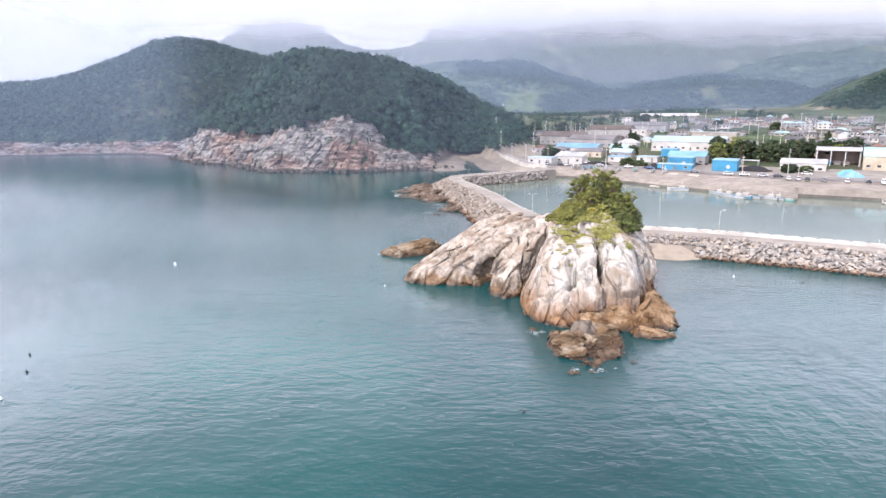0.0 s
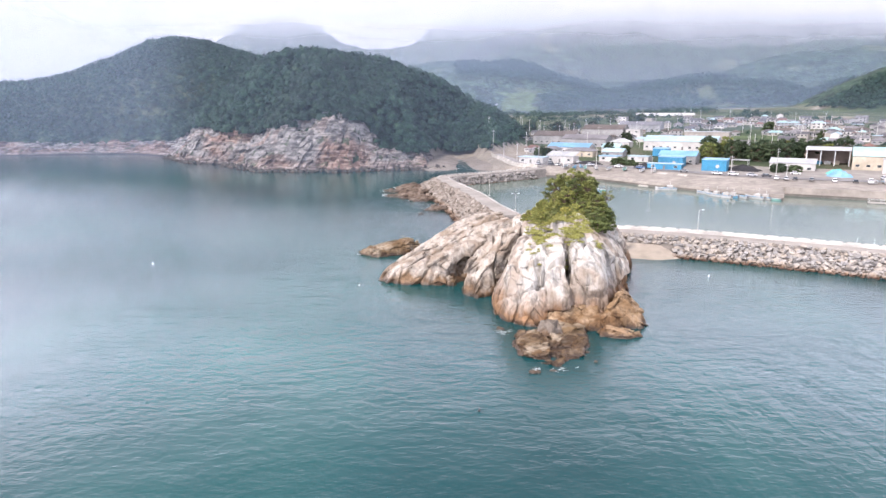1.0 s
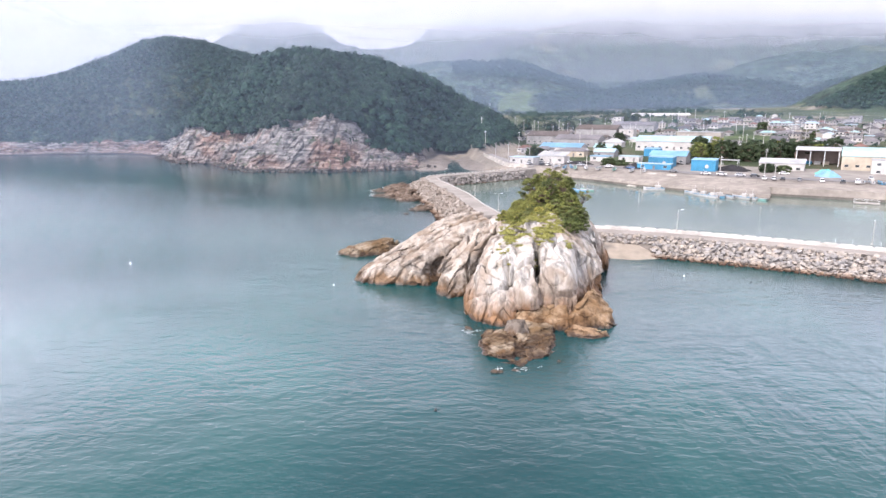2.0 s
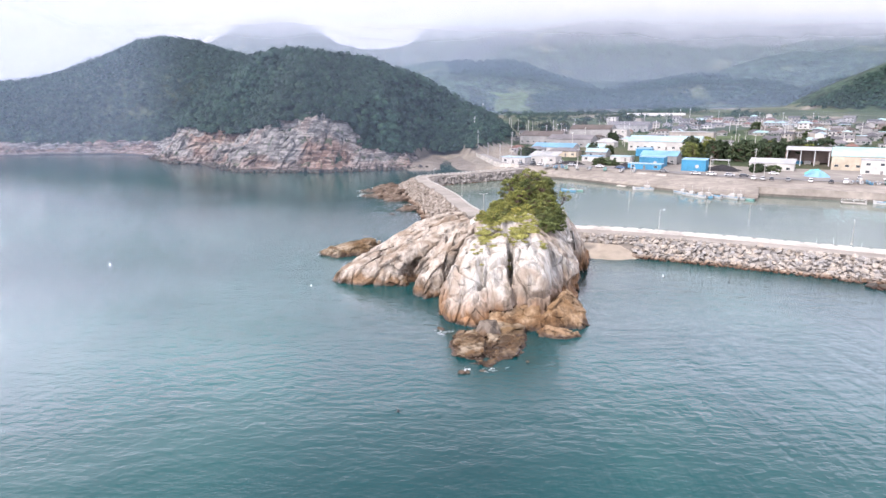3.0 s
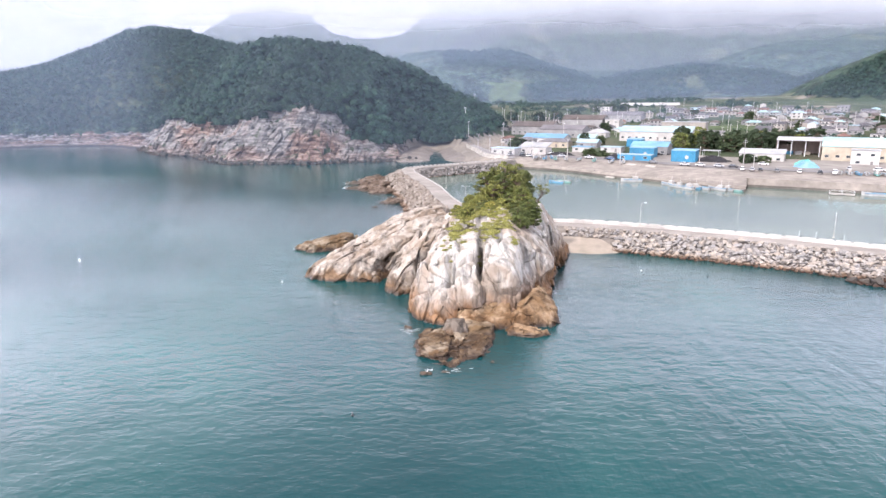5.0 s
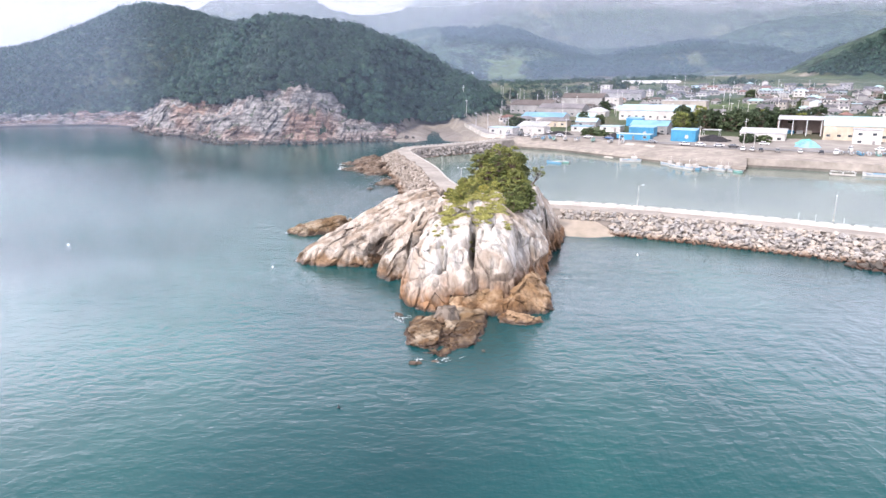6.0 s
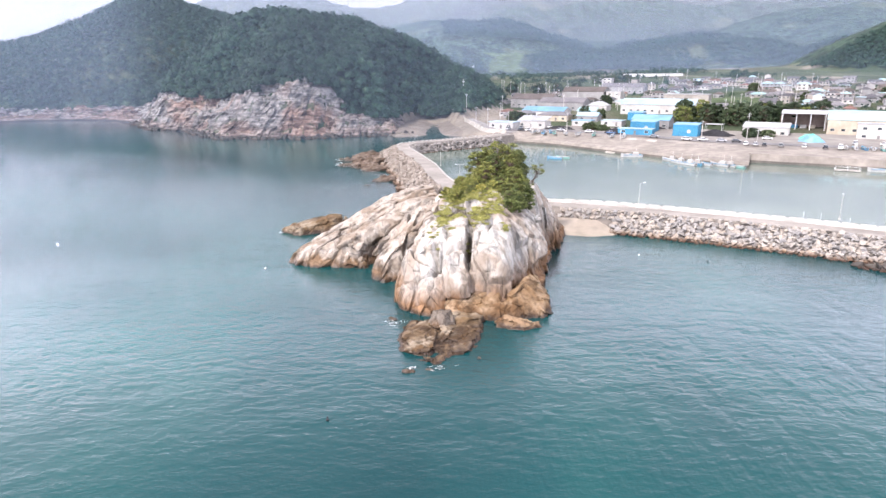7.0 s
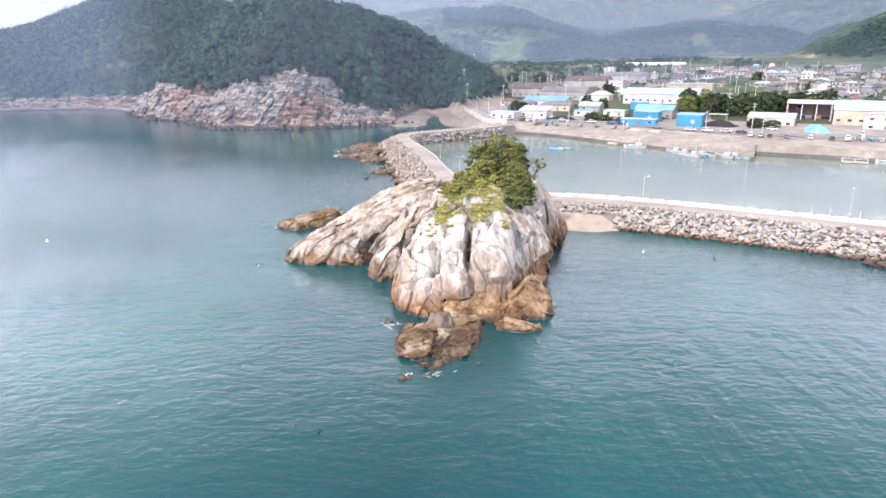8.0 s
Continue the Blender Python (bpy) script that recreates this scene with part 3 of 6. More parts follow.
crag("tall grey crag rising above the boulders of the shore", 0, 20, 48, 131, ((-92, 372), (-84, 357), (-66, 355), (-53, 362), (-48, 374), (-58, 392), (-84, 392)),
     ((-84, 374, 17), (-78, 378, 25), (-70, 372, 24), (-65, 373, 31), (-61, 376, 32), (-57, 374, 24), (-54, 372, 13)))
crag("pale tan crag at the corner of the bay", 0, 35, 40, 137, ((-196, 452), (-176, 424), (-150, 421), (-138, 404), (-124, 410), (-130, 430), (-170, 452)),
     ((-184, 444, 7), (-172, 434, 14), (-168, 434, 22), (-160, 430, 14), (-150, 427, 10), (-136, 417, 11), (-130, 420, 10)))
crag("grey sloping slabs above the waterline", 0, 25, 30, 141, ((-128, 400), (-116, 372), (-102, 358), (-86, 360), (-80, 378), (-92, 392)),
     ((-122, 397, 11), (-112, 386, 13), (-106, 366, 3), (-94, 380, 17), (-86, 382, 19), (-88, 364, 4)))
crag("rust-red outcrop at the end of the cliffs", 0, 15, 62, 149, ((-48, 372), (-40, 362), (-26, 364), (-16, 372), (-20, 384), (-42, 386)),
     ((-42, 372, 9), (-36, 372, 13), (-30, 373, 12), (-24, 374, 8), (-20, 376, 5)))


# ---------------------------------------------------------------- haze and low cloud painted on see-through sheets before the mountains
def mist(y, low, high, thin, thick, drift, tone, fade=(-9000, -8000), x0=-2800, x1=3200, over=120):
    """An upright see-through sheet tinted as haze and cloud: its density goes from thin at the height low to thick at
    the height high, with drifting edges.
    """
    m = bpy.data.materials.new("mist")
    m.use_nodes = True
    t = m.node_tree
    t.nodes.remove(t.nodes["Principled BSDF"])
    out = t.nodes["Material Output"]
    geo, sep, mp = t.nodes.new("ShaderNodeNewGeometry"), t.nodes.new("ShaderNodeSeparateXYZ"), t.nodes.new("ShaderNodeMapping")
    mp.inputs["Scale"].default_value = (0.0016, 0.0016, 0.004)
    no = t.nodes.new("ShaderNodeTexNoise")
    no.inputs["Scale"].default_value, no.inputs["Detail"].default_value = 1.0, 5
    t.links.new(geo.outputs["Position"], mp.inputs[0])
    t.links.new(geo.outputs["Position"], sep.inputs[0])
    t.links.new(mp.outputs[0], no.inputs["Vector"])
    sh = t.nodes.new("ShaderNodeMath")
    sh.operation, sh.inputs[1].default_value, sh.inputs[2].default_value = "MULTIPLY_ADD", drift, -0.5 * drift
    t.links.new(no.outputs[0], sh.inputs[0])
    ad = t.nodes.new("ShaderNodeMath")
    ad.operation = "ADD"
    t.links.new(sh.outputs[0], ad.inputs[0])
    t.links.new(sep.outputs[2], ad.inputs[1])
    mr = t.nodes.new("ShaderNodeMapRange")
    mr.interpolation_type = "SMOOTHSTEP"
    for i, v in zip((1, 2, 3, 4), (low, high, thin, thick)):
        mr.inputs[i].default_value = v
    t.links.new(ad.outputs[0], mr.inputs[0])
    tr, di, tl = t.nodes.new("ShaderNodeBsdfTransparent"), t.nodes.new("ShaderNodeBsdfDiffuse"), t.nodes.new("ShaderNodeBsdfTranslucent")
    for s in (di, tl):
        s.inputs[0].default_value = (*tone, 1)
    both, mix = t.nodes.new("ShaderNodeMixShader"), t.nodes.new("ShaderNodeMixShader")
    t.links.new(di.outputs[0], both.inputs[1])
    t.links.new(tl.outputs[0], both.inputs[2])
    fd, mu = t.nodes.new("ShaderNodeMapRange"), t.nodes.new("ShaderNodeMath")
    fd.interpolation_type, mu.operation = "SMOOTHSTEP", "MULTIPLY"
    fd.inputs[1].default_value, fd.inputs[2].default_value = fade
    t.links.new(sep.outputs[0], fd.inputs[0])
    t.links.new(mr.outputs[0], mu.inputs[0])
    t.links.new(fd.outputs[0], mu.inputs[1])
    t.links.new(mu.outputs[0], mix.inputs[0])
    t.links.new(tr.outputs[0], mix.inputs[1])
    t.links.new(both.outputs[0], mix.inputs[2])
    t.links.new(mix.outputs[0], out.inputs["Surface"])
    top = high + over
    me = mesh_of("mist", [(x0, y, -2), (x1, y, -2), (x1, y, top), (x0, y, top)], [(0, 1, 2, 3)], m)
    tagged(new("backdrop_haze_sheet", me), "upright see-through sheet tinted as pale bluish haze and low cloud before the hills", "mist", kind="structure")


# BLUE paints the haze of distance over the hills, PALE and CLOUD the cloud
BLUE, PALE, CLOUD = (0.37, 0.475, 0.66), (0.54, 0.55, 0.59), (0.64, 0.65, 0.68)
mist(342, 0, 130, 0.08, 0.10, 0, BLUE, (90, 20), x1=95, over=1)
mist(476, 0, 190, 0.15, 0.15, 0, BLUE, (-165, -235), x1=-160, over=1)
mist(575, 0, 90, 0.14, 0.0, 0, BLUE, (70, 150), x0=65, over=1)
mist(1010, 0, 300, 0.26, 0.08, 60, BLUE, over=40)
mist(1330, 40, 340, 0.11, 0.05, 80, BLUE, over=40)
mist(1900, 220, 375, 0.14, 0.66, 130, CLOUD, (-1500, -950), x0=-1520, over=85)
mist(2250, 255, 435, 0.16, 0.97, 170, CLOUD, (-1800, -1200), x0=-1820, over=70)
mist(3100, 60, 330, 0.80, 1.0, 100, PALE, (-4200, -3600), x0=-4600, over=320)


# ---------------------------------------------------------------- forest on the hills
def crown_variants(count, subdivisions, sprigs, seed):
    """Leafy domes: a rough core under many tilted leaf sprays."""
    out = []
    for i in range(count):
        bm = bmesh.new()
        bmesh.ops.create_icosphere(bm, subdivisions=subdivisions, radius=0.86)
        bmesh.ops.delete(bm, geom=[v for v in bm.verts if v.co.z < -0.3], context="VERTS")
        v = np.array([p.co[:] for p in bm.verts])
        f = np.array([[p.index for p in q.verts] for q in bm.faces])
        bm.free()
        rng = np.random.default_rng(seed + i)
        v = v * (1 + 0.3 * grain(v[:, 0] * 2.3, v[:, 1] * 2.3, v[:, 2] * 2.3, seed + i)[:, None])
        d = rng.normal(size=(sprigs, 3))
        d[:, 2] = np.abs(d[:, 2])
        d /= np.linalg.norm(d, axis=1)[:, None]
        p = d * rng.uniform(0.80, 1.12, (sprigs, 1))
        a = np.cross(d, rng.normal(size=(sprigs, 3)))
        a /= np.linalg.norm(a, axis=1)[:, None]
        b = np.cross(d, a) + d * rng.uniform(-0.7, 0.7, (sprigs, 1))
        s = rng.uniform(0.14, 0.30, (sprigs, 1))
        tri = np.stack([p - a * s, p + a * s * 0.8 + b * s * 0.3, p + b * s], 1).reshape(-1, 3)
        out.append((np.concatenate([v, tri]), np.concatenate([f, len(v) + np.arange(3 * sprigs).reshape(-1, 3)])))
    return out


def forest(name, x, y, z, r, variants, label, seed):
    """Many crowns in one mesh."""
    rng = np.random.default_rng(seed)
    verts, faces, base = [], [], 0
    kind = rng.integers(0, len(variants), len(x))
    for i, (v, f) in enumerate(variants):
        s = np.flatnonzero(kind == i)
        a = rng.uniform(0, 6.28, len(s))
        c, q = np.cos(a), np.sin(a)
        tall = rng.uniform(0.85, 1.45, len(s))
        px = (v[None, :, 0] * c[:, None] - v[None, :, 1] * q[:, None]) * r[s][:, None] + x[s][:, None]
        py = (v[None, :, 0] * q[:, None] + v[None, :, 1] * c[:, None]) * r[s][:, None] + y[s][:, None]
        pz = v[None, :, 2] * (r[s] * tall)[:, None] + z[s][:, None]
        verts.append(np.stack([px, py, pz], -1).reshape(-1, 3))
        faces.append((f[None] + (np.arange(len(s)) * len(v))[:, None, None]).reshape(-1, 3) + base)
        base += len(s) * len(v)
    ob = new(name, mesh_of(name, np.concatenate(verts), np.concatenate(faces), FOREST))
    return tagged(ob, label, "forest", kind="stuff")


def planted(x0, x1, y0, y1, gap, seed, keep):
    """A jittered planting over a stretch of land, where keep() allows it."""
    rng = np.random.default_rng(seed)
    X, Y = np.meshgrid(np.arange(x0, x1, gap), np.arange(y0, y1, gap))
    x, y = X.ravel() + rng.uniform(-0.48, 0.48, X.size) * gap, Y.ravel() + rng.uniform(-0.48, 0.48, X.size) * gap
    z = terrain(x, y)
    ok = keep(x, y, z)
    return x[ok], y[ok], z[ok], rng


def wooded(x, y, z):
    return (z > np.interp(x, *TREELINE) + 1.5 * grain(x / 9, y / 9, x * 0, 17)) & (inland(x, y) > 6)


def near_hill(x, y):
    return dome(x, y, -112, 560, 80, 0.0062, 0.0019, 0.0015, 0.0035)


NEAR_CROWNS = crown_variants(10, 2, 110, 100)
FAR_CROWNS = crown_variants(8, 1, 34, 200)
x, y, z, rng = planted(-280, 100, 352, 620, 4.5, 1, lambda x, y, z: wooded(x, y, z) & (near_hill(x, y) > 1) & (y < 590))
forest("forest", x, y, z + 1.6, rng.choice([2.3, 3.0, 3.6, 4.6], len(x)) * rng.uniform(0.9, 1.1, len(x)), NEAR_CROWNS, "dense dark green broadleaf woodland over the rounded hill", 3)
x, y, z, rng = planted(-820, -120, 500, 850, 5.6, 2, lambda x, y, z: wooded(x, y, z) & (near_hill(x, y) < 30))
forest("forest", x, y, z + 1.8, rng.uniform(2.8, 4.8, len(x)), FAR_CROWNS, "dense green woodland over the higher hill behind the bay", 4)
x, y, z, rng = planted(330, 900, 520, 920, 7.5, 5, lambda x, y, z: dome(x, y, 940, 900, 158, 0.00075, 0.0005, 0.0012, 0.0006) > 3.6 + 0.05 * np.clip((x - 77) * 0.54 + (y - 312) * 0.84 - 35, 0, 900) + 2)
forest("forest", x, y, z + 2.0, rng.uniform(3.8, 6.2, len(x)), FAR_CROWNS, "green woodland on the slope above the village", 6)


x, y, z, rng = planted(30, 660, 1015, 1480, 11, 7, lambda x, y, z: (z > 3.6 + 0.05 * np.clip((x - 77) * 0.54 + (y - 312) * 0.84 - 35, 0, 900) + 1) & ((np.abs(x - 140) > 44) | (np.abs(y - 1178) > 84)) & (grain(x / 120, y / 90, x * 0, 23) > -0.45))
forest("forest", x, y, z + 2.0, rng.uniform(4.5, 7.5, len(x)), FAR_CROWNS, "hazy mixed woodland on the lower mountain slopes", 8)


# ---------------------------------------------------------------- the rock islet
islet = tagged(new("rock_islet"), "pale weathered rock islet with rust-stained foot standing in the sea", "rock islet")


def rock_part(name, label, **how):
    ob = new(name, carve(name, **how))
    ob.parent = islet
    return tagged(ob, label)


# pale front face: three upright buttresses parted by clefts
BUTTRESS_A = [(12.2, 98, -1), (14.4, 91.7, -1), (17.9, 89.4, -1), (21, 89.6, -1), (22, 108, -1), (13.5, 108, -1),
              (12.7, 96.8, 2.5), (14.8, 92.6, 3.0), (18.4, 90.6, 3.6), (15.4, 94.2, 8.0), (18.6, 93.2, 10.3), (20.4, 95.6, 11.5), (21.5, 106, 12.2), (17.5, 105, 11.0)]
BUTTRESS_B = [(18.8, 91.0, 2.4), (20.8, 90.0, 2.2), (24.3, 91, 2.6), (25, 104, -1), (19, 104, -1),
              (19.0, 90.9, 4.2), (20.9, 90.1, 4.0), (23.9, 90.6, 4.8), (19.4, 92.9, 10.8), (23.5, 93.6, 11.2), (24.4, 101, 12.4), (20, 102, 11.9)]
BUTTRESS_C = [(24.2, 92, -1), (27.5, 90.4, -1), (30.8, 92, -1), (34, 104, -1), (25.5, 106, -1),
              (24.4, 92.8, 8.8), (28.6, 92.2, 7.9), (30.4, 93.0, 5.2), (25.4, 96.5, 11.6), (27.4, 100.4, 13.2), (31.2, 102.2, 11.4), (25.6, 105, 12.8)]
SHOULDER = [(28, 98, -1), (33.5, 96, -1), (36.6, 101, -1), (39, 114, -1), (26, 114, -1),
            (30.2, 100.5, 10.6), (34.6, 103.6, 7.8), (38.6, 109, 6.0), (37.2, 113, 9.6), (29.5, 112.6, 14.2), (26, 112, 13.2)]
front = rock_part("front_face", "pale grey vertically cracked rock face with rust foot", masses=[BUTTRESS_A, BUTTRESS_B, BUTTRESS_C, SHOULDER], step=0.16, mat=ROCK,
                  rough=0.42, cell=(5.6, 5.6, 8.0), tilt=9, turn=-20, crack=0.55, seed=6, small=0.34,
                  bites=(((24.3, 90.2, 3.8), (24.3, 94.5, 11.2), 0.40, 0.22), ((19.1, 89.6, 3.4), (18.4, 92.4, 10.4), 0.2, 0.15), ((19.2, 88.6, 3.2), (25, 90.2, 3.4), 0.9, 0.7),
                         ((33.0, 93.4, 3.9), (40.0, 110, 2.2), 1.6, 2.2), ((25.9, 90.0, 4.2), (25.6, 93.5, 9.4), 0.16, 0.12)))
BODY = [(17, 108, -1), (38, 108, -1), (42.5, 124, -1), (48.5, 140, -1), (46, 158, -1), (22, 172, -1), (14, 132, -1),
        (22, 111, 12.2), (31, 110, 13.9), (36.5, 118, 13), (40, 136, 11.5), (38, 150, 8.0), (24, 156, 7.0), (19, 128, 10)]
body = rock_part("back_body", "grey and tan rock body under the trees", masses=[BODY], step=0.26, mat=ROCK, rough=0.65, cell=(3.4, 3.4, 8), crack=0.8, seed=14, small=0.2,
                 bites=(((38.5, 110, 2.4), (42.5, 122, 1.6), 1.8, 1.2),))
ARM = [(-9.2, 118, -1), (-5, 113.6, -1), (6, 113.0, -1), (13, 119, -1), (22, 126, -1), (23, 152, -1), (18, 176, -1), (8, 172, -1), (-3.5, 142, -1),
       (-7.6, 117.6, 1.6), (-3, 114.6, 3.2), (6, 114.8, 4.8), (13, 124, 8.6), (19, 127, 9.8), (19, 152, 8.2), (12, 150, 7.9), (5, 136, 7.0), (-1.6, 139, 1.9), (18, 170, 4.2)]
rock_part("side_ridge", "tan sloping strata of the long side ridge", masses=[ARM], step=0.22, mat=ROCK_ARM, rough=0.55, cell=(12.0, 3.4, 3.8),
          turn=38, tilt=24, crack=0.85, seed=25, small=0.26,
          bites=(((7.8, 111.5, 0.6), (9.0, 118.0, 2.8), 2.9, 2.2), ((9, 115.5, 3.6), (19.5, 126, 10.5), 1.1, 0.7), ((12.4, 127, 9.2), (2, 121, 4.6), 0.35, 0.3)))
FIN = [(7.2, 107.6, -1), (10.5, 104.9, -1), (13, 107, -1), (20, 116, -1), (19, 126, -1), (9.5, 119, -1),
       (8.6, 108.8, 3), (11.2, 107.6, 3.6), (16.2, 112.4, 8.0), (20.5, 121, 11), (14, 122, 8.8), (10.4, 117, 5.8)]
rock_part("middle_fin", "steep tan rock fin between two clefts", masses=[FIN], step=0.18, mat=ROCK_ARM, rough=0.45, cell=(8.0, 2.6, 3.6),
          turn=55, tilt=35, crack=0.8, seed=37,
          bites=(((13.6, 104.2, 0.5), (16.8, 109.4, 6.0), 2.1, 1.7), ((16.6, 108.8, 6.4), (22, 116, 11.8), 1.3, 1.0), ((10.6, 109, 4.2), (17, 119.5, 9.2), 0.5, 0.45)))
APRON = [(19.5, 92, -1), (20.4, 88.2, -1), (24, 87.0, -1), (29, 87.4, -1), (31, 96, -1), (20, 97, -1),
         (20.6, 90.8, 1.5), (21.6, 88.9, 1.0), (24.4, 88.4, 0.9), (28.5, 89.0, 1.3), (29, 93, 3.4), (23, 92.5, 2.8)]
SPUR_CREST = [(27.5, 89.0, -1), (31, 88.4, -1), (35.2, 88.3, -1), (36.8, 91, -1), (37.0, 104, -1), (31, 100, -1),
              (28.6, 89.4, 1.9), (32.4, 93.4, 4.7), (33.6, 96, 4.4), (34.6, 89.8, 1.8), (36.0, 92, 1.9), (35.6, 102, 2.2), (31.5, 89.8, 2.5)]
rock_part("foot_ledge", "rust-orange wave-worn ledge round the foot", masses=[APRON, SPUR_CREST], step=0.15, mat=ROCK_FOOT, rough=0.30, cell=(3.6, 1.8, 2.0),
          turn=32, tilt=-24, crack=0.32, seed=48, small=0.30, bites=(((30.4, 89.0, 1.6), (30.2, 87.0, 0.6), 0.3, 0.4), ((25.2, 90.2, 2.6), (28.8, 89.6, 3.0), 0.8, 0.6)))


def rock_thing(name, label, masses, **how):
    ob = new(name, carve(name, masses=masses, **how))
    return tagged(ob, label, "rock")


SLAB_WEST = [(13.5, 82.4, -1), (14.2, 77.2, -1), (16.4, 75.6, -1), (19.6, 76.2, -1), (20.2, 82, -1), (19.6, 89, -1), (15, 87.6, -1),
             (14.8, 81, 0.7), (15.2, 78, 0.5), (18.6, 77.2, 0.7), (19.4, 82, 1.0), (18.4, 86, 1.2), (15.6, 85.6, 0.9)]
SLAB_EAST = [(19.4, 85.6, -1), (19.8, 77.4, -1), (22.4, 76, -1), (24.4, 78.4, -1), (26.2, 83, -1), (26.4, 89, -1), (19.6, 90, -1),
             (20.2, 78.8, 0.4), (23.2, 78.6, 0.4), (25.2, 83, 0.7), (25.6, 88.0, 1.1), (20.0, 88.4, 1.2), (20.2, 82.4, 0.9)]
SLAB_BASE = [(13.6, 83, -1), (14.0, 77, -1), (18, 74.4, -1), (22.8, 75.4, -1), (25.8, 80.5, -1), (26.6, 88, -1), (15, 88.5, -1),
             (15, 79, 0.45), (18.5, 76.4, 0.3), (23.5, 79, 0.4), (25.2, 86.5, 0.7), (16, 87, 0.7)]
SLAB_TIP = [(15.6, 76.2, -1), (17, 74.2, -1), (20.6, 74.6, -1), (21, 76.6, -1), (16.6, 76, 0.35), (18.6, 75.2, 0.4), (20.2, 76, 0.3)]
rock_thing("tidal_slab", "flat brown weed-stained rock slab awash at the islet's tip", [SLAB_BASE, SLAB_WEST, SLAB_EAST, SLAB_TIP], step=0.13, mat=ROCK_LOW, rough=0.30, cell=(3.4, 2.6, 1.3), turn=20, tilt=8, crack=0.35, seed=52, small=0.45,
           bites=(((20.2, 76, 1.3), (20.0, 84, 1.8), 0.35, 0.3), ((14.4, 83.8, 1.2), (18.6, 83, 1.5), 0.3, 0.25)))
rock_thing("boulder", "rounded grey-brown boulder lodged on the tidal slab", [[(18.0, 85.2, 0.4), (20, 84.2, 0.4), (22.2, 85.2, 0.4), (21.8, 87.3, 0.4), (18.4, 87.3, 0.4),
           (18.8, 85.6, 2.1), (20.8, 85.2, 2.5), (21.5, 86.4, 2.4), (19.0, 86.8, 2.2)]], step=0.12, mat=rock_material("boulder_rock", (0.135, 0.115, 0.095), (0.10, 0.08, 0.062), (0.09, 0.055, 0.03), 0.8),
           rough=0.15, cell=(2, 2, 2), crack=0.12, seed=61, floor=0.2)
rock_thing("flat_rock", "pale orange flat rock at the water's edge", [[(26.8, 85.4, -1), (31.5, 83.8, -1), (34.8, 85.4, -1), (33.5, 87.6, -1), (28, 88, -1),
           (27.6, 85.8, 1.0), (31.4, 84.8, 0.9), (33.6, 85.8, 0.9), (29, 87.4, 1.5)]], step=0.13, mat=ROCK_SLAB, rough=0.25, cell=(5, 3, 1.4), crack=0.2, seed=66)
rock_thing("outlying_rock", "low brown outlying rock ridge just off the islet", [[(-16, 140.5, -1), (-11, 136.4, -1), (-3.5, 139.5, -1), (-1, 149, -1), (-9, 150, -1),
           (-14.5, 140.4, 0.9), (-10.5, 138.2, 1.6), (-4, 142, 2.4), (-3, 148, 2.4), (-9, 147.5, 2.2)]], step=0.2, mat=ROCK_LOW, rough=0.45, cell=(6, 1.8, 1.6), turn=25, tilt=10, crack=0.5, seed=71)
for cx, cy, w, h, s in ((16.4, 72.6, 1.5, 0.35, 81), (18.6, 73.2, 1.0, 0.22, 82), (13.3, 88.6, 1.2, 0.5, 83), (6.2, 113.4, 0.9, 1.3, 84), (24.6, 76.0, 0.8, 0.3, 85)):
    rock_thing("low_rock", "small dark wet rock just above the water", [[(cx - w, cy, -0.8), (cx, cy - w * 0.6, -0.8), (cx + w, cy + 0.2, -0.8), (cx, cy + w * 0.7, -0.8),
               (cx - 0.5 * w, cy, h), (cx + 0.4 * w, cy - 0.1, h * 0.8), (cx, cy + 0.3 * w, h)]], step=0.12, mat=ROCK_LOW, rough=0.15, cell=(1.5, 1.5, 1), crack=0.12, seed=s, floor=-1.0)
# reef of low rocks at the elbow of the long breakwater
for cx, cy, w, h, s in ((-13, 246, 9.0, 1.4, 91), (-7, 251, 9.0, 2.4, 92), (-4, 233, 7.5, 1.8, 93), (-15, 262, 8.5, 1.7, 94), (-10, 272, 9.5, 2.2, 95), (1.5, 209, 6.4, 1.7, 96), (-8, 240, 7.0, 1.6, 98), (-3.4, 200, 1.0, 0.5, 97)):
    rock_thing("reef_rock", "low reddish-brown tidal rock beside the breakwater", [[(cx - w, cy, -1), (cx - 0.2 * w, cy - 0.6 * w, -1), (cx + w, cy + 0.1 * w, -1), (cx, cy + 0.7 * w, -1),
               (cx - 0.6 * w, cy, h * 0.6), (cx + 0.6 * w, cy - 0.1 * w, h), (cx, cy + 0.45 * w, h)]], step=0.3, mat=ROCK_REEF, rough=0.4, cell=(3, 2, 1.3), crack=0.4, seed=s)


# ---------------------------------------------------------------- plants on the islet
def leaf_material(name, dark, mid, light):
    k = Kit(name, 0.6, 0, 0.3)
    c = k.ramp(k.g.outputs["Random Per Island"], (0.0, dark), (0.55, mid), (1.0, light))
    c = k.mix(1.0, c, k.ramp(k.noise(0.7, 3), (0.3, 0.65), (0.7, 1.25)), "MULTIPLY")
    c = k.mix(1.0, c, k.ramp(k.o.outputs["Random"], (0.0, (0.62, 0.66, 0.62)), (0.5, (0.95, 0.95, 0.9)), (1.0, (1.35, 1.22, 1.0))), "MULTIPLY")
    return k.colour(c).m


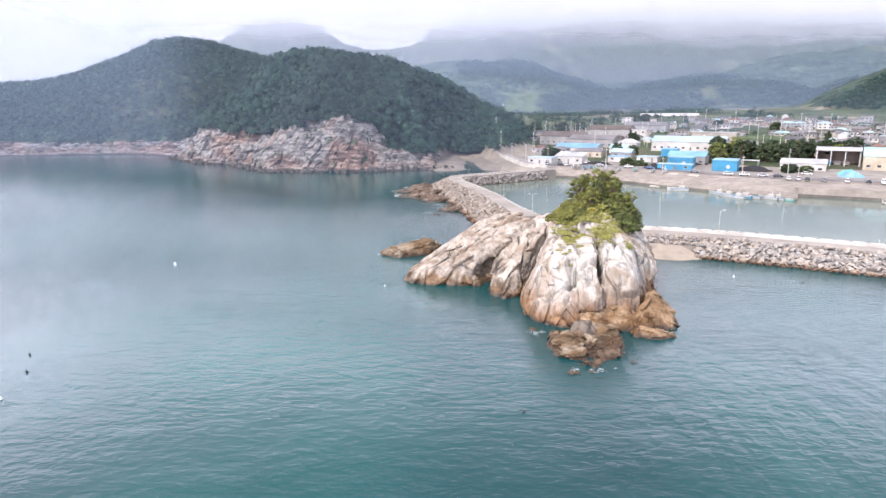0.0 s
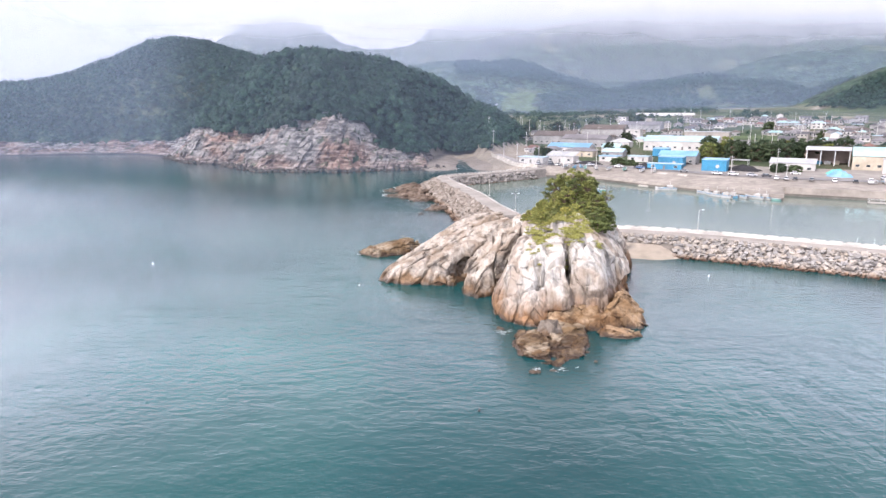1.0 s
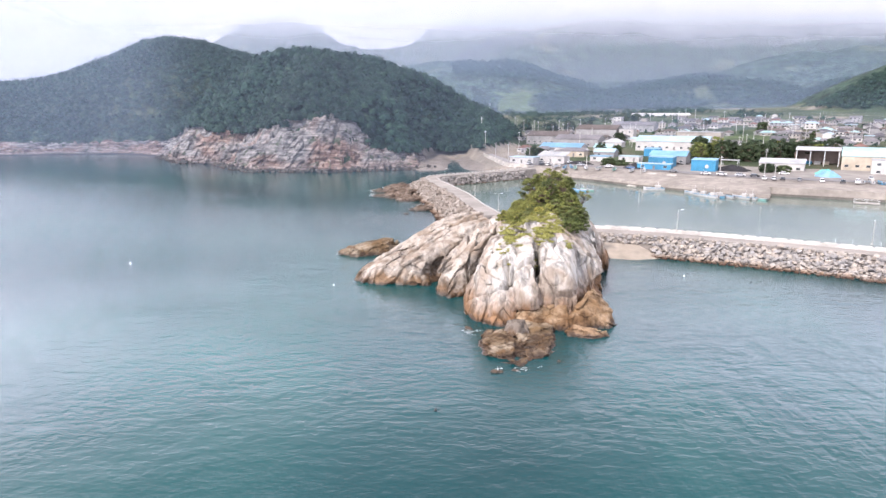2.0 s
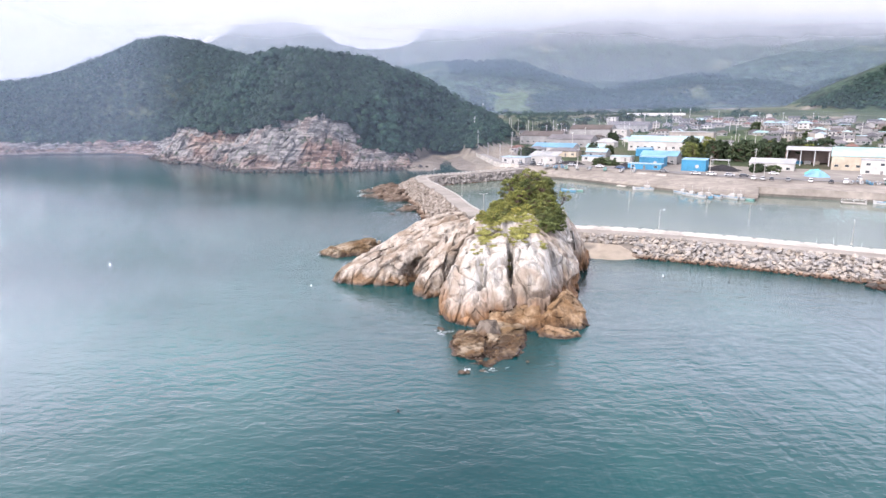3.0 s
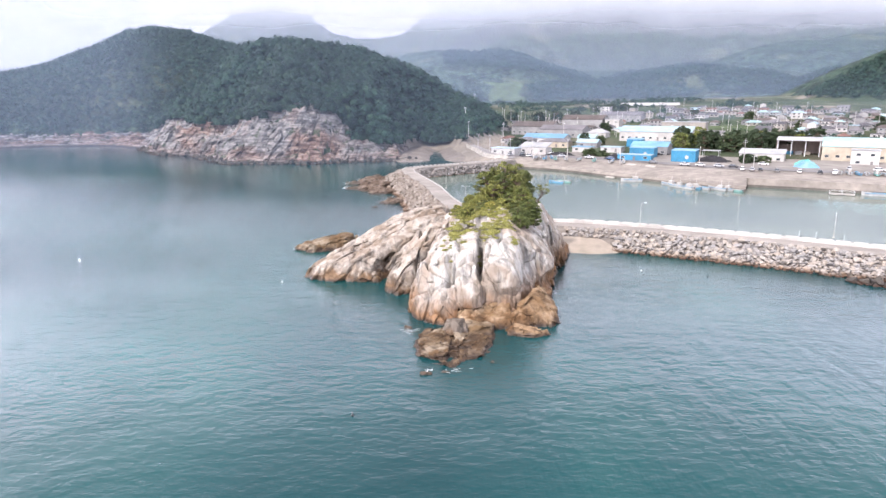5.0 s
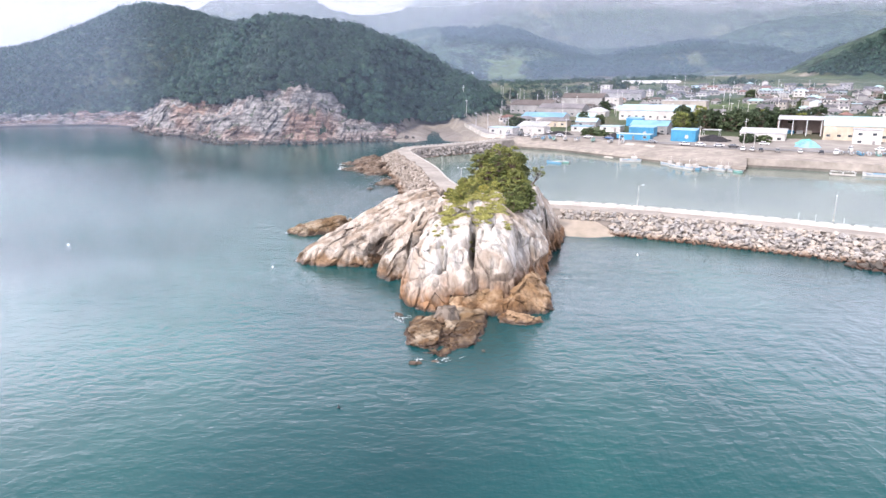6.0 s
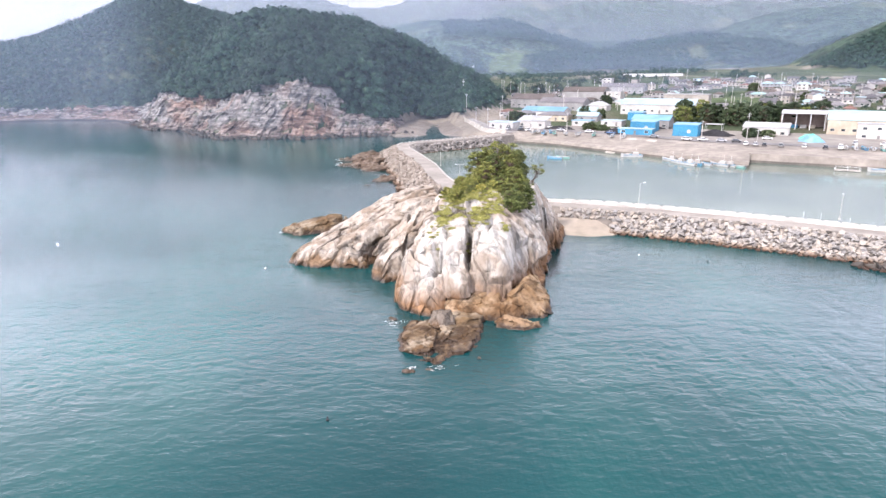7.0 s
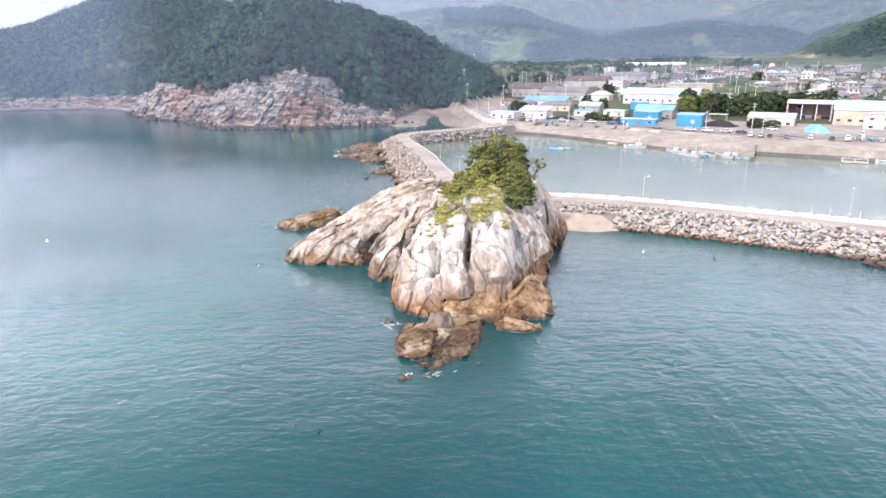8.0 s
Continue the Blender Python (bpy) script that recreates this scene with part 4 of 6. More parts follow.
LEAF_BRIGHT = leaf_material("bright_leaves", (0.07, 0.084, 0.02), (0.15, 0.165, 0.04), (0.27, 0.265, 0.08))
LEAF_DARK = leaf_material("dark_leaves", (0.038, 0.054, 0.016), (0.085, 0.11, 0.03), (0.16, 0.18, 0.056))
LEAF_PINE = leaf_material("pine_needles", (0.058, 0.074, 0.022), (0.12, 0.138, 0.04), (0.21, 0.215, 0.072))
LEAF_GROVE = leaf_material("grove_leaves", (0.014, 0.026, 0.014), (0.03, 0.05, 0.024), (0.055, 0.08, 0.038))
GRASS = leaf_material("coastal_grass", (0.12, 0.135, 0.035), (0.20, 0.21, 0.06), (0.31, 0.30, 0.11))
BARK = plain("bark", (0.16, 0.115, 0.085), 0.9, 0, 0.3, 2.0)
DEADWOOD = plain("grey_deadwood", (0.42, 0.37, 0.31), 0.9, 0, 0.2, 2.0)


def sprays(centres, radii, per, size, rng, flat=0.55):
    """Small leaf sprays scattered through clumps: verts and triangles-pairs (bent quads)."""
    V, F, n = [], [], 0
    for c, r in zip(centres, radii):
        d = rng.normal(size=(per, 3))
        d /= np.linalg.norm(d, axis=1)[:, None]
        p = c + d * (r * rng.uniform(0.25, 1.12, (per, 1))) * np.array((1, 1, flat))
        u = rng.normal(size=(per, 3))
        u /= np.linalg.norm(u, axis=1)[:, None]
        w = np.cross(u, d + 0.6 * rng.normal(size=(per, 3)))
        w /= np.linalg.norm(w, axis=1)[:, None] + 1e-6
        s = size * rng.uniform(0.6, 1.3, (per, 1))
        quad = np.stack([p - u * s, p + w * s * 0.55, p + u * s, p - w * s * 0.55], 1)
        V.append(quad.reshape(-1, 3))
        F.append(np.arange(per * 4).reshape(per, 4) + n)
        n += per * 4
    return np.concatenate(V), np.concatenate(F)


def tree(name, label, x, y, z, height, spread, leaf, seed, clumps=26, per=70, size=0.24, lean=(0, 0), bare=0.25, group="trees on the islet"):
    """A trunk with limbs and a crown of many leaf sprays in uneven clumps."""
    rng = np.random.default_rng(seed)
    top = tagged(new(name), label, "tree" if height > 2.6 else "shrub", group)
    top.location = (x, y, z)
    bm = bmesh.new()
    p, steps = Vector((0, 0, -0.4)), 5
    spine = [p]
    for i in range(steps):
        p = p + Vector((lean[0] / steps + rng.normal() * 0.07 * spread / 3, lean[1] / steps + rng.normal() * 0.07 * spread / 3, (0.85 * height + 0.4) / steps))
        spine.append(p)
    r0 = 0.03 * height + 0.04
    for i in range(steps):
        rod(bm, spine[i], spine[i + 1], r0 * (1 - i / steps) + 0.03, r0 * (1 - (i + 1) / steps) + 0.03, 7)
    ends, radii = [], []
    for i in range(clumps):
        a = rng.uniform(0, 6.283)
        h = rng.uniform(bare, 1.0)
        reach = spread * (0.35 + 0.65 * math.sqrt(rng.uniform(0, 1))) * math.sqrt(max(0.05, 1 - (max(0, h - 0.45) / 0.6) ** 2))
        s = spine[min(steps, max(1, int(h * steps)))]
        e = Vector((s.x + reach * math.cos(a), s.y + reach * math.sin(a), h * height * rng.uniform(0.92, 1.04)))
        ends.append(np.array(e))
        radii.append(spread * rng.uniform(0.11, 0.30))
        rod(bm, s - Vector((0, 0, 0.25 * reach)), e, 0.3 * r0 + 0.015, 0.012, 5)
    part("trunk", bm, BARK, top, "thin brown trunk with forking limbs")
    v, f = sprays(ends, radii, per, size, rng)
    under(new("crown", mesh_of("crown", v, f, leaf)), top)
    return top


front_top, body_top = tops_of(front.data), tops_of(body.data)


def islet_top(x, y):
    return max(front_top(x, y), body_top(x, y))


TREES = ((31.0, 125.5, 9.6, 2.5, "p", 1), (27.6, 126.5, 8.2, 2.5, "b", 2), (35.2, 130.0, 7.8, 2.4, "d", 3), (25.2, 123.0, 4.0, 1.5, "b", 4),
         (28.4, 119.6, 5.6, 1.9, "b", 5), (33.2, 121.5, 6.0, 1.9, "b", 6), (33.4, 114.8, 4.0, 1.6, "d", 7), (26.0, 116.8, 3.4, 1.6, "b", 8),
         (34.2, 117.8, 3.4, 1.4, "d", 9), (29.8, 130.5, 8.8, 2.1, "b", 10), (32.8, 109.6, 2.5, 1.3, "d", 11), (31.0, 116.2, 4.0, 1.5, "d", 12),
         (24.2, 127.5, 3.6, 1.4, "b", 13), (35.4, 125.5, 3.8, 1.4, "d", 14), (33.2, 112.0, 2.5, 1.2, "d", 15), (27.2, 113.6, 2.2, 1.2, "b", 16), (33.4, 127, 8.8, 2.6, "p", 17),
         (24.0, 119.6, 2.9, 1.5, "b", 18), (34.8, 121.6, 3.8, 1.4, "d", 19), (29.6, 115.0, 2.4, 1.2, "b", 20), (30.4, 121.5, 7.2, 1.9, "d", 21), (27.0, 122.5, 5.8, 1.6, "p", 22))
for x, y, h, r, leaf, seed in TREES:
    mat, words = {"p": (LEAF_PINE, "green pine tree with loose needle tufts on the islet"), "b": (LEAF_BRIGHT, "bushy bright yellow-green broadleaf tree on the islet"),
                  "d": (LEAF_DARK, "dense dark green evergreen tree on the islet's shoulder")}[leaf]
    tree("islet_tree" if h > 2.6 else "islet_shrub", words, x, y, islet_top(x, y) - 0.3, h, r, mat, seed, clumps=int(52 + 22 * r), per=110, size=0.16, bare=0.0)
shrub_rng = np.random.default_rng(404)
for i in range(112):
    a, q = shrub_rng.uniform(0, 6.283), math.sqrt(shrub_rng.uniform(0, 1))
    x, y = 30.0 + 6.8 * q * math.cos(a), 120.5 + 11.5 * q * math.sin(a)
    if i > 83:
        x, y = shrub_rng.uniform(21.6, 26.6), shrub_rng.uniform(109.5, 125.0)
    elif i > 45:
        x, y = shrub_rng.uniform(25.0, 34.4), shrub_rng.uniform(108.5, 118.5)
        x += 0.12 * (y - 108)
    elif i > 37:
        x, y = 31.4 + 0.45 * (i - 38) + 0.3 * (i % 2), 106.6 + 1.3 * (i - 38)
    if math.hypot(x - 30.5, y - 112.1) < 1.8 or x < 31.5 and y < 112.5:
        continue
    tree("islet_shrub", "low rounded yellow-green shrub on the islet", x, y, islet_top(x, y) - 0.3, shrub_rng.uniform(1.6, 2.6), shrub_rng.uniform(1.3, 2.0), (LEAF_BRIGHT, LEAF_PINE, LEAF_DARK)[min(2, max(0, int((x - 27.5) / 3) + int(shrub_rng.integers(0, 2))))], 700 + i, clumps=30, per=80, size=0.15, bare=0.0, group="shrubs on the islet")
tree("leaning_pine", "sparse leaning pine reaching out over the rock wall", 38.6, 133.8, islet_top(38.6, 133.8) - 0.3, 5.2, 2.4, LEAF_PINE, 31, clumps=12, per=36, size=0.18, lean=(1.8, -0.6), bare=0.45)
bm = bmesh.new()
rod(bm, (0, 0, 0), (0.15, 0, 3.0), 0.16, 0.10, 7)
rod(bm, (0.15, 0, 3.0), (0.05, 0.1, 5.6), 0.10, 0.03, 6)
rod(bm, (0.1, 0, 2.4), (0.9, -0.2, 3.1), 0.06, 0.02, 5)
rod(bm, (0.1, 0, 3.2), (-0.6, -0.1, 3.9), 0.05, 0.02, 5)
snag = tagged(new("dead_tree", from_bm("dead_tree", bm, DEADWOOD)), "bare pale grey dead tree trunk among the greenery", "tree")
snag.location = (29.6, 121.6, islet_top(29.6, 121.6) + 0.2)

# grass and low herbs on the sunny shelf between rock and trees
rng = np.random.default_rng(77)
cs, rs = [], []
while len(cs) < 520:
    x, y = rng.uniform(19.6, 30.2), rng.uniform(97.5, 115)
    h = islet_top(x, y)
    if h > 9.5 and grain(np.array(x / 2.2), np.array(y / 2.2), np.array(0.0), 66) > 0.12 - 0.10 * (y - 97):
        cs.append(np.array((x, y, h + 0.05)))
        rs.append(rng.uniform(0.35, 0.8))
for i in range(46):
    x, y = rng.uniform(17.5, 24.6), rng.uniform(94, 101)
    h = islet_top(x, y)
    if h > 7 and abs(x - 19.2) < 0.9 or abs(x - 24.4) < 0.7:
        cs.append(np.array((x, y, h)))
        rs.append(0.35)
v, f = sprays(cs, rs, 80, 0.12, rng, 0.2)
tagged(new("grass", mesh_of("grass", v, f, GRASS)), "yellow-green grass and herbs on the rock shelf", "grass", kind="stuff")


# white wash where the swell breaks on the rocks
FOAM = plain("foam", (0.60, 0.62, 0.62), 0.7, 0, 0.1)
rng = np.random.default_rng(58)
V, F = [], []
for cx, cy, rx, ry, strands in ((13.2, 87.6, 1.1, 1.0, 16), (19.6, 73.7, 1.9, 0.5, 10), (16.4, 73.6, 0.8, 0.4, 4), (-20.2, 249, 1.2, 4.0, 30), (-21.8, 264, 1.2, 4.0, 24), (-18, 276, 1.4, 3.0, 14), (-15.8, 140.2, 0.4, 0.6, 5)):
    for i in range(strands):
        # each strand of foam wanders and thins out
        x, y, a = cx + rng.normal() * rx * 0.6, cy + rng.normal() * ry * 0.6, rng.uniform(-0.7, 0.7)
        big = 2.4 if cy > 200 else 1.0
        n = int(rng.integers(5, 16))
        for q in range(n):
            s = big * rng.uniform(0.03, 0.085) * (1 - 0.7 * q / n)
            ang = np.arange(6) * 1.047 + rng.uniform(0, 1)
            r = s * rng.uniform(0.5, 1.2, 6)
            F.append(np.arange(6) + 6 * len(V))
            V.append(np.stack([x + 1.6 * r * np.cos(ang), y + r * np.sin(ang), np.full(6, 0.05 + 0.02 * rng.uniform())], 1))
            a += rng.normal() * 0.45
            x, y = x + big * 0.1 * math.cos(a), y + big * 0.1 * math.sin(a)
tagged(new("foam", mesh_of("foam", np.concatenate(V), np.array(F), FOAM)), "broken white foam round the wave-washed rocks", "foam", kind="stuff")


# ---------------------------------------------------------------- breakwaters
def skin(rows, mat, name, close=True):
    """A skin through cross-sections, its two ends closed."""
    n = len(rows[0])
    bm = bmesh.new()
    vs = [[bm.verts.new(p) for p in r] for r in rows]
    for a, b in zip(vs, vs[1:]):
        for i in range(n - 1):
            bm.faces.new((a[i], b[i], b[i + 1], a[i + 1]))
    if close:
        bm.faces.new(vs[0])
        bm.faces.new(vs[-1][::-1])
    bmesh.ops.recalc_face_normals(bm, faces=bm.faces)
    return from_bm(name, bm, mat)


class Line:
    """A polyline in plan, measured along its length."""

    def __init__(self, pts):
        self.p = np.array(pts, float)
        self.s = np.r_[0, np.cumsum(np.hypot(*np.diff(self.p, axis=0).T))]
        self.length = self.s[-1]

    def at(self, s, off=0.0):
        """The place s along, off metres to the right of the way."""
        s = min(max(s, 0), self.length)
        p = np.array([np.interp(s, self.s, self.p[:, 0]), np.interp(s, self.s, self.p[:, 1])])
        a = np.array([np.interp(max(0, s - 3), self.s, self.p[:, i]) for i in (0, 1)])
        b = np.array([np.interp(min(self.length, s + 3), self.s, self.p[:, i]) for i in (0, 1)])
        t = (b - a) / np.linalg.norm(b - a)
        q = p + off * np.array((t[1], -t[0]))
        return q[0], q[1], math.degrees(math.atan2(t[1], t[0]))


def sections(line, profile, gap=4.0):
    out = []
    for s in np.linspace(0, line.length, max(2, int(line.length / gap))):
        out.append([(*line.at(s, o)[:2], h) for o, h in profile])
    return out


# near edge of the roadway, from the islet to beyond the view
RIGHT = Line([(44, 149), (53, 146), (58, 144.4), (69.5, 138.8), (89.5, 127.7), (103, 119), (135, 99)])
right_bw = tagged(new("harbour_breakwater"), "long pale concrete breakwater faced with grey and tan armour stones", "breakwater")
under(new("core", skin(sections(RIGHT, [(8.0, -2), (7.0, -0.6), (0.9, 3.5), (0, 3.6), (-4.3, 3.6), (-5.2, 3.6), (-5.6, -3)]), plain("rubble", (0.20, 0.18, 0.16), 0.95, 0, 0.3, 0.8), "core")), right_bw)
under(new("roadway", skin(sections(RIGHT, [(0.2, 3.55), (0.2, 4.0), (-4.1, 4.06), (-4.1, 3.55)]), ROAD_PALE, "roadway")), right_bw)
under(new("parapet", skin(sections(RIGHT, [(-4.1, 3.5), (-4.1, 4.62), (-4.5, 4.7), (-5.1, 4.7), (-5.3, 3.5), (-5.6, -3)]), PARAPET, "parapet")), right_bw)
bm = bmesh.new()
box(bm, 0, 0, 0, 2.5, 0.5, 0.2, 0, 0.04)
cap = from_bm("parapet_block", bm, PARAPET)
for i in range(26):
    x, y, a = RIGHT.at(6 + i * 3.1, -4.85)
    ob = new("parapet_block", cap)
    ob.parent = right_bw
    ob.matrix_basis = pose(x, y, 4.69, 0, 0, a)

LEFT = Line([(23.5, 171), (19.5, 190), (16, 216), (9.5, 246), (5.2, 264), (3.6, 275), (5.2, 284), (11, 291), (20, 297), (46, 318), (56, 329)])
left_bw = tagged(new("curved_breakwater"), "curved breakwater carrying a pale concrete road, armoured with boulders", "breakwater")
under(new("core", skin(sections(LEFT, [(5.8, -2.5), (2.9, 3.9), (-2.9, 3.9), (-11.5, -1.2), (-12.5, -2.5)]), plain("dark_rubble", (0.17, 0.155, 0.14), 0.95, 0, 0.3, 0.8), "core")), left_bw)
under(new("roadway", skin(sections(LEFT, [(2.7, 3.8), (2.7, 4.4), (-2.7, 4.4), (-2.7, 3.8)]), ROAD_PALE, "roadway")), left_bw)
bm = bmesh.new()
box(bm, 0, 0, 0, 1.5, 0.3, 0.4, 0, 0.03)
kerb = from_bm("kerb_block", bm, WHITE)
for i in range(int(LEFT.length / 2.4)):
    x, y, a = LEFT.at(2 + i * 2.4, 2.5 if i * 2.4 < 105 else -2.5)
    ob = new("kerb_block", kerb)
    ob.parent = left_bw
    ob.matrix_basis = pose(x, y, 4.4, 0, 0, a)

# sandy cove between islet and breakwater
sx, sy = np.meshgrid(np.linspace(43, 80, 56), np.linspace(128, 150, 36))
sz = -0.5 + 2.6 * np.clip((sy - 133.2 - 0.17 * np.abs(sx - 53) ** 1.3 + 0.6 * grain(sx / 5, sy / 5, sx * 0, 4)) / 8, -0.3, 1) + 0.06 * grain(sx, sy, sx * 0, 9)
tagged(new("beach", mesh_of("beach", np.stack([sx, sy, sz], -1).reshape(-1, 3), sheet_faces(56, 36), SAND, True)), "small pale sandy beach beside the breakwater", "beach", kind="structure")


def street_lamp(x, y, z, height, turn, double=False):
    top = tagged(new("street_lamp"), "slim white street lamp on the breakwater", "street lamp", "lamps on the breakwaters")
    top.matrix_basis = pose(x, y, z, 0, 0, turn)
    bm = bmesh.new()
    box(bm, 0, 0, 0, 0.5, 0.5, 0.25, 0, 0.04)
    part("base", bm, CONCRETE, top)
    bm = bmesh.new()
    rod(bm, (0, 0, 0.2), (0, 0, height - 0.15), 0.065, 0.04, 10)
    part("pole", bm, WHITE, top)
    for s in ((1, -1) if double else (1,)):
        bm = bmesh.new()
        rod(bm, (0, 0, height - 0.2), (0.5 * s, 0, height), 0.04, 0.035, 8)
        rod(bm, (0.5 * s, 0, height), (0.95 * s, 0, height + 0.03), 0.035, 0.03, 8)
        part("arm", bm, WHITE, top)
        bm = bmesh.new()
        box(bm, 1.0 * s, 0, height - 0.02, 0.55, 0.22, 0.12, 0, 0.04)
        part("lantern", bm, STEEL, top)


street_lamp(65.7, 145.4, 4.65, 5.2, 0)
street_lamp(102.1, 129.6, 4.65, 5.2, 60)
street_lamp(25.6, 180.5, 4.35, 5.0, 0, True)
street_lamp(20.2, 213.5, 4.35, 5.0, 20)
street_lamp(9.6, 266.0, 4.35, 5.0, 40)

# sheltered water inside the breakwaters
basin = [(50, 152), (24.5, 174), (20, 216), (10, 264), (9, 280), (14, 288), (50, 318), (64, 326), (84, 318), (110, 290), (150, 262), (200, 232), (330, 150), (330, 60), (140, 98), (104, 121)]
me = bpy.data.meshes.new("harbour_water")
me.from_pydata([(x, y, 0.02) for x, y in basin], [], [tuple(range(len(basin)))[::-1]])
me.materials.append(HARBOUR)
tagged(new("water_harbour", me), "calm pale green harbour water behind the breakwaters", "water", kind="structure")


# ---------------------------------------------------------------- quay
QUAY_DARK = plain("wet_concrete", (0.11, 0.10, 0.085), 0.7, 0, 0.3, 0.5)
QUAY_WATER = [(44, 328), (62, 324), (77.5, 311), (88, 296), (97.5, 281), (107, 270), (121, 251), (134.5, 233.5), (141.5, 248.5), (162, 237), (180, 225), (240, 187), (320, 138)]
QUAY_TOP = [(50, 342), (70, 336), (90, 325), (103, 312), (113, 300), (121, 290), (134, 275), (149, 262), (150, 264), (173, 252), (192, 240), (250, 204), (330, 155)]
quay = tagged(new("quay"), "pinkish weathered concrete quay with a sloping apron", "quay")
wall_rows, apron_rows, foot_rows = [], [], []
for i, ((x, y), (u, v)) in enumerate(zip(QUAY_WATER, QUAY_TOP)):
    low = 2.0 if i < 8 else 3.5
    wall_rows.append([(x, y, 0.5), (x + 0.25, y + 0.4, low), (x + 0.7, y + 1.0, low)])
    foot_rows.append([(x - 0.05, y - 0.08, -2.5), (x - 0.02, y - 0.03, 0.95)])
    apron_rows.append([(x + 0.7, y + 1.0, low - 0.02), (0.5 * (x + u), 0.5 * (y + v), (0.5 * (low + 4.2)) + 0.12), (u, v, 4.25), (u + 11, v + 17, 4.4)])
for name, rows, mat, label in (("quay_wall", wall_rows, CONCRETE_PINK, ""), ("tide_band", foot_rows, QUAY_DARK, "dark weed-stained tide band"), ("apron", apron_rows, CONCRETE_PINK, "")):
    ob = new(name, skin(rows, mat, name, close=False))
    ob.parent = quay
    tagged(ob, label)
# joints between the poured bays of the apron, and two landing ramps
water, top = Line(QUAY_WATER[:8]), Line(QUAY_TOP[:8])
for i in range(1, 24):
    a, b = water.at(water.length * i / 24), top.at(top.length * i / 24)
    bm = bmesh.new()
    rod(bm, (a[0] + 0.8, a[1] + 1.2, 2.02), (b[0], b[1], 4.28), 0.06, 0.06, 4)
    part("joint", bm, QUAY_DARK, quay)
for f, w in ((0.52, 5.0), (0.60, 5.0)):
    a, b = water.at(water.length * f), top.at(top.length * (f + 0.045))
    bm = bmesh.new()
    dx, dy = 0.6 * w, -0.8 * w
    for p in ((a[0] - 1.2, a[1] - 1.8, 0.15), (a[0] - 1.2 + dx, a[1] - 1.8 + dy, 0.15), (b[0] + dx, b[1] + dy, 4.5), (b[0], b[1], 4.5)):
        bm.verts.new(p)
    bm.faces.new(bm.verts)
    ext = bmesh.ops.extrude_face_region(bm, geom=bm.faces[:])
    bmesh.ops.translate(bm, vec=(0, 0, -1.6), verts=[v for v in ext["geom"] if isinstance(v, bmesh.types.BMVert)])
    bmesh.ops.recalc_face_normals(bm, faces=bm.faces)
    part("ramp", bm, CONCRETE, quay, "grey concrete boat ramp")

# harbour-side road and yards
road_rows = [[(u + a * 0.54, v + a * 0.84, z) for a, z in ((9, 4.5), (18, 4.62))] for u, v in QUAY_TOP]
tagged(new("road_harbour", skin(road_rows, ASPHALT, "road", close=False)), "grey asphalt harbour road behind the quay", "road", kind="structure")
yard_rows = [[(u + a * 0.54, v + a * 0.84, z) for a, z in ((18, 4.58), (40, 4.75), (62, 5.6))] for u, v in QUAY_TOP[1:]]
tagged(new("pavement_yard", skin(yard_rows, plain("packed_yard", (0.23, 0.215, 0.195), 0.95, 0, 0.3, 0.15), "yard", close=False)), "pale packed gravel and concrete yards round the sheds", "yard", kind="structure")
# shore road and its retaining wall, curving to the foot of the hill
SHORE_ROAD = Line([(58, 338), (48, 352), (45, 385), (40, 415), (36, 450), (40, 500), (52, 555), (75, 620)])
zs = lambda s: 4.5 + 5.0 * s / SHORE_ROAD.length


def along(line, profile, rise, gap=5.0):
    out = []
    for s in np.linspace(0, line.length, int(line.length / gap)):
        out.append([(*line.at(s, o)[:2], h + rise(s)) for o, h in profile])
    return out


tagged(new("road_shore", skin(along(SHORE_ROAD, [(-3.2, 0.1), (3.2, 0.1), (3.2, -0.6), (-3.2, -0.6)], zs), plain("worn_asphalt", (0.24, 0.23, 0.22), 0.9, 0, 0.2, 0.3), "road")), "worn grey road winding along the shore", "road", kind="structure")
tagged(new("retaining_wall", skin(along(SHORE_ROAD, [(-3.3, 0.9), (-3.7, 0.9), (-5.6, -4.2), (-3.3, -4.2)], zs), CONCRETE, "retaining_wall")), "pale concrete retaining wall below the shore road", "wall", kind="structure")
# mud and sand flats at the stream mouth
sx, sy = np.meshgrid(np.linspace(-16, 46, 60), np.linspace(356, 520, 90))
mid = np.interp(sy, *STREAM)
sz = 0.9 + 0.012 * (sy - 352) - 2.3 * np.exp(-((sx - mid - 4) / 7) ** 2) + 0.05 * np.abs(sx - mid) + 0.3 * grain(sx / 6, sy / 6, sx * 0, 31) - 2.6 * np.clip((372 - sy) / 14, 0, 1) - 3.5 * np.clip((-4 - sx) / 10, 0, 1) * np.clip((420 - sy) / 40, 0, 1)
tagged(new("tidal_flat", mesh_of("tidal_flat", np.stack([sx, sy, sz], -1).reshape(-1, 3), sheet_faces(60, 90), plain("muddy_sand", (0.20, 0.172, 0.142), 0.8, 0, 0.35, 0.12), True)),
       "brownish tidal sand flat at a stream mouth", "beach", kind="structure")

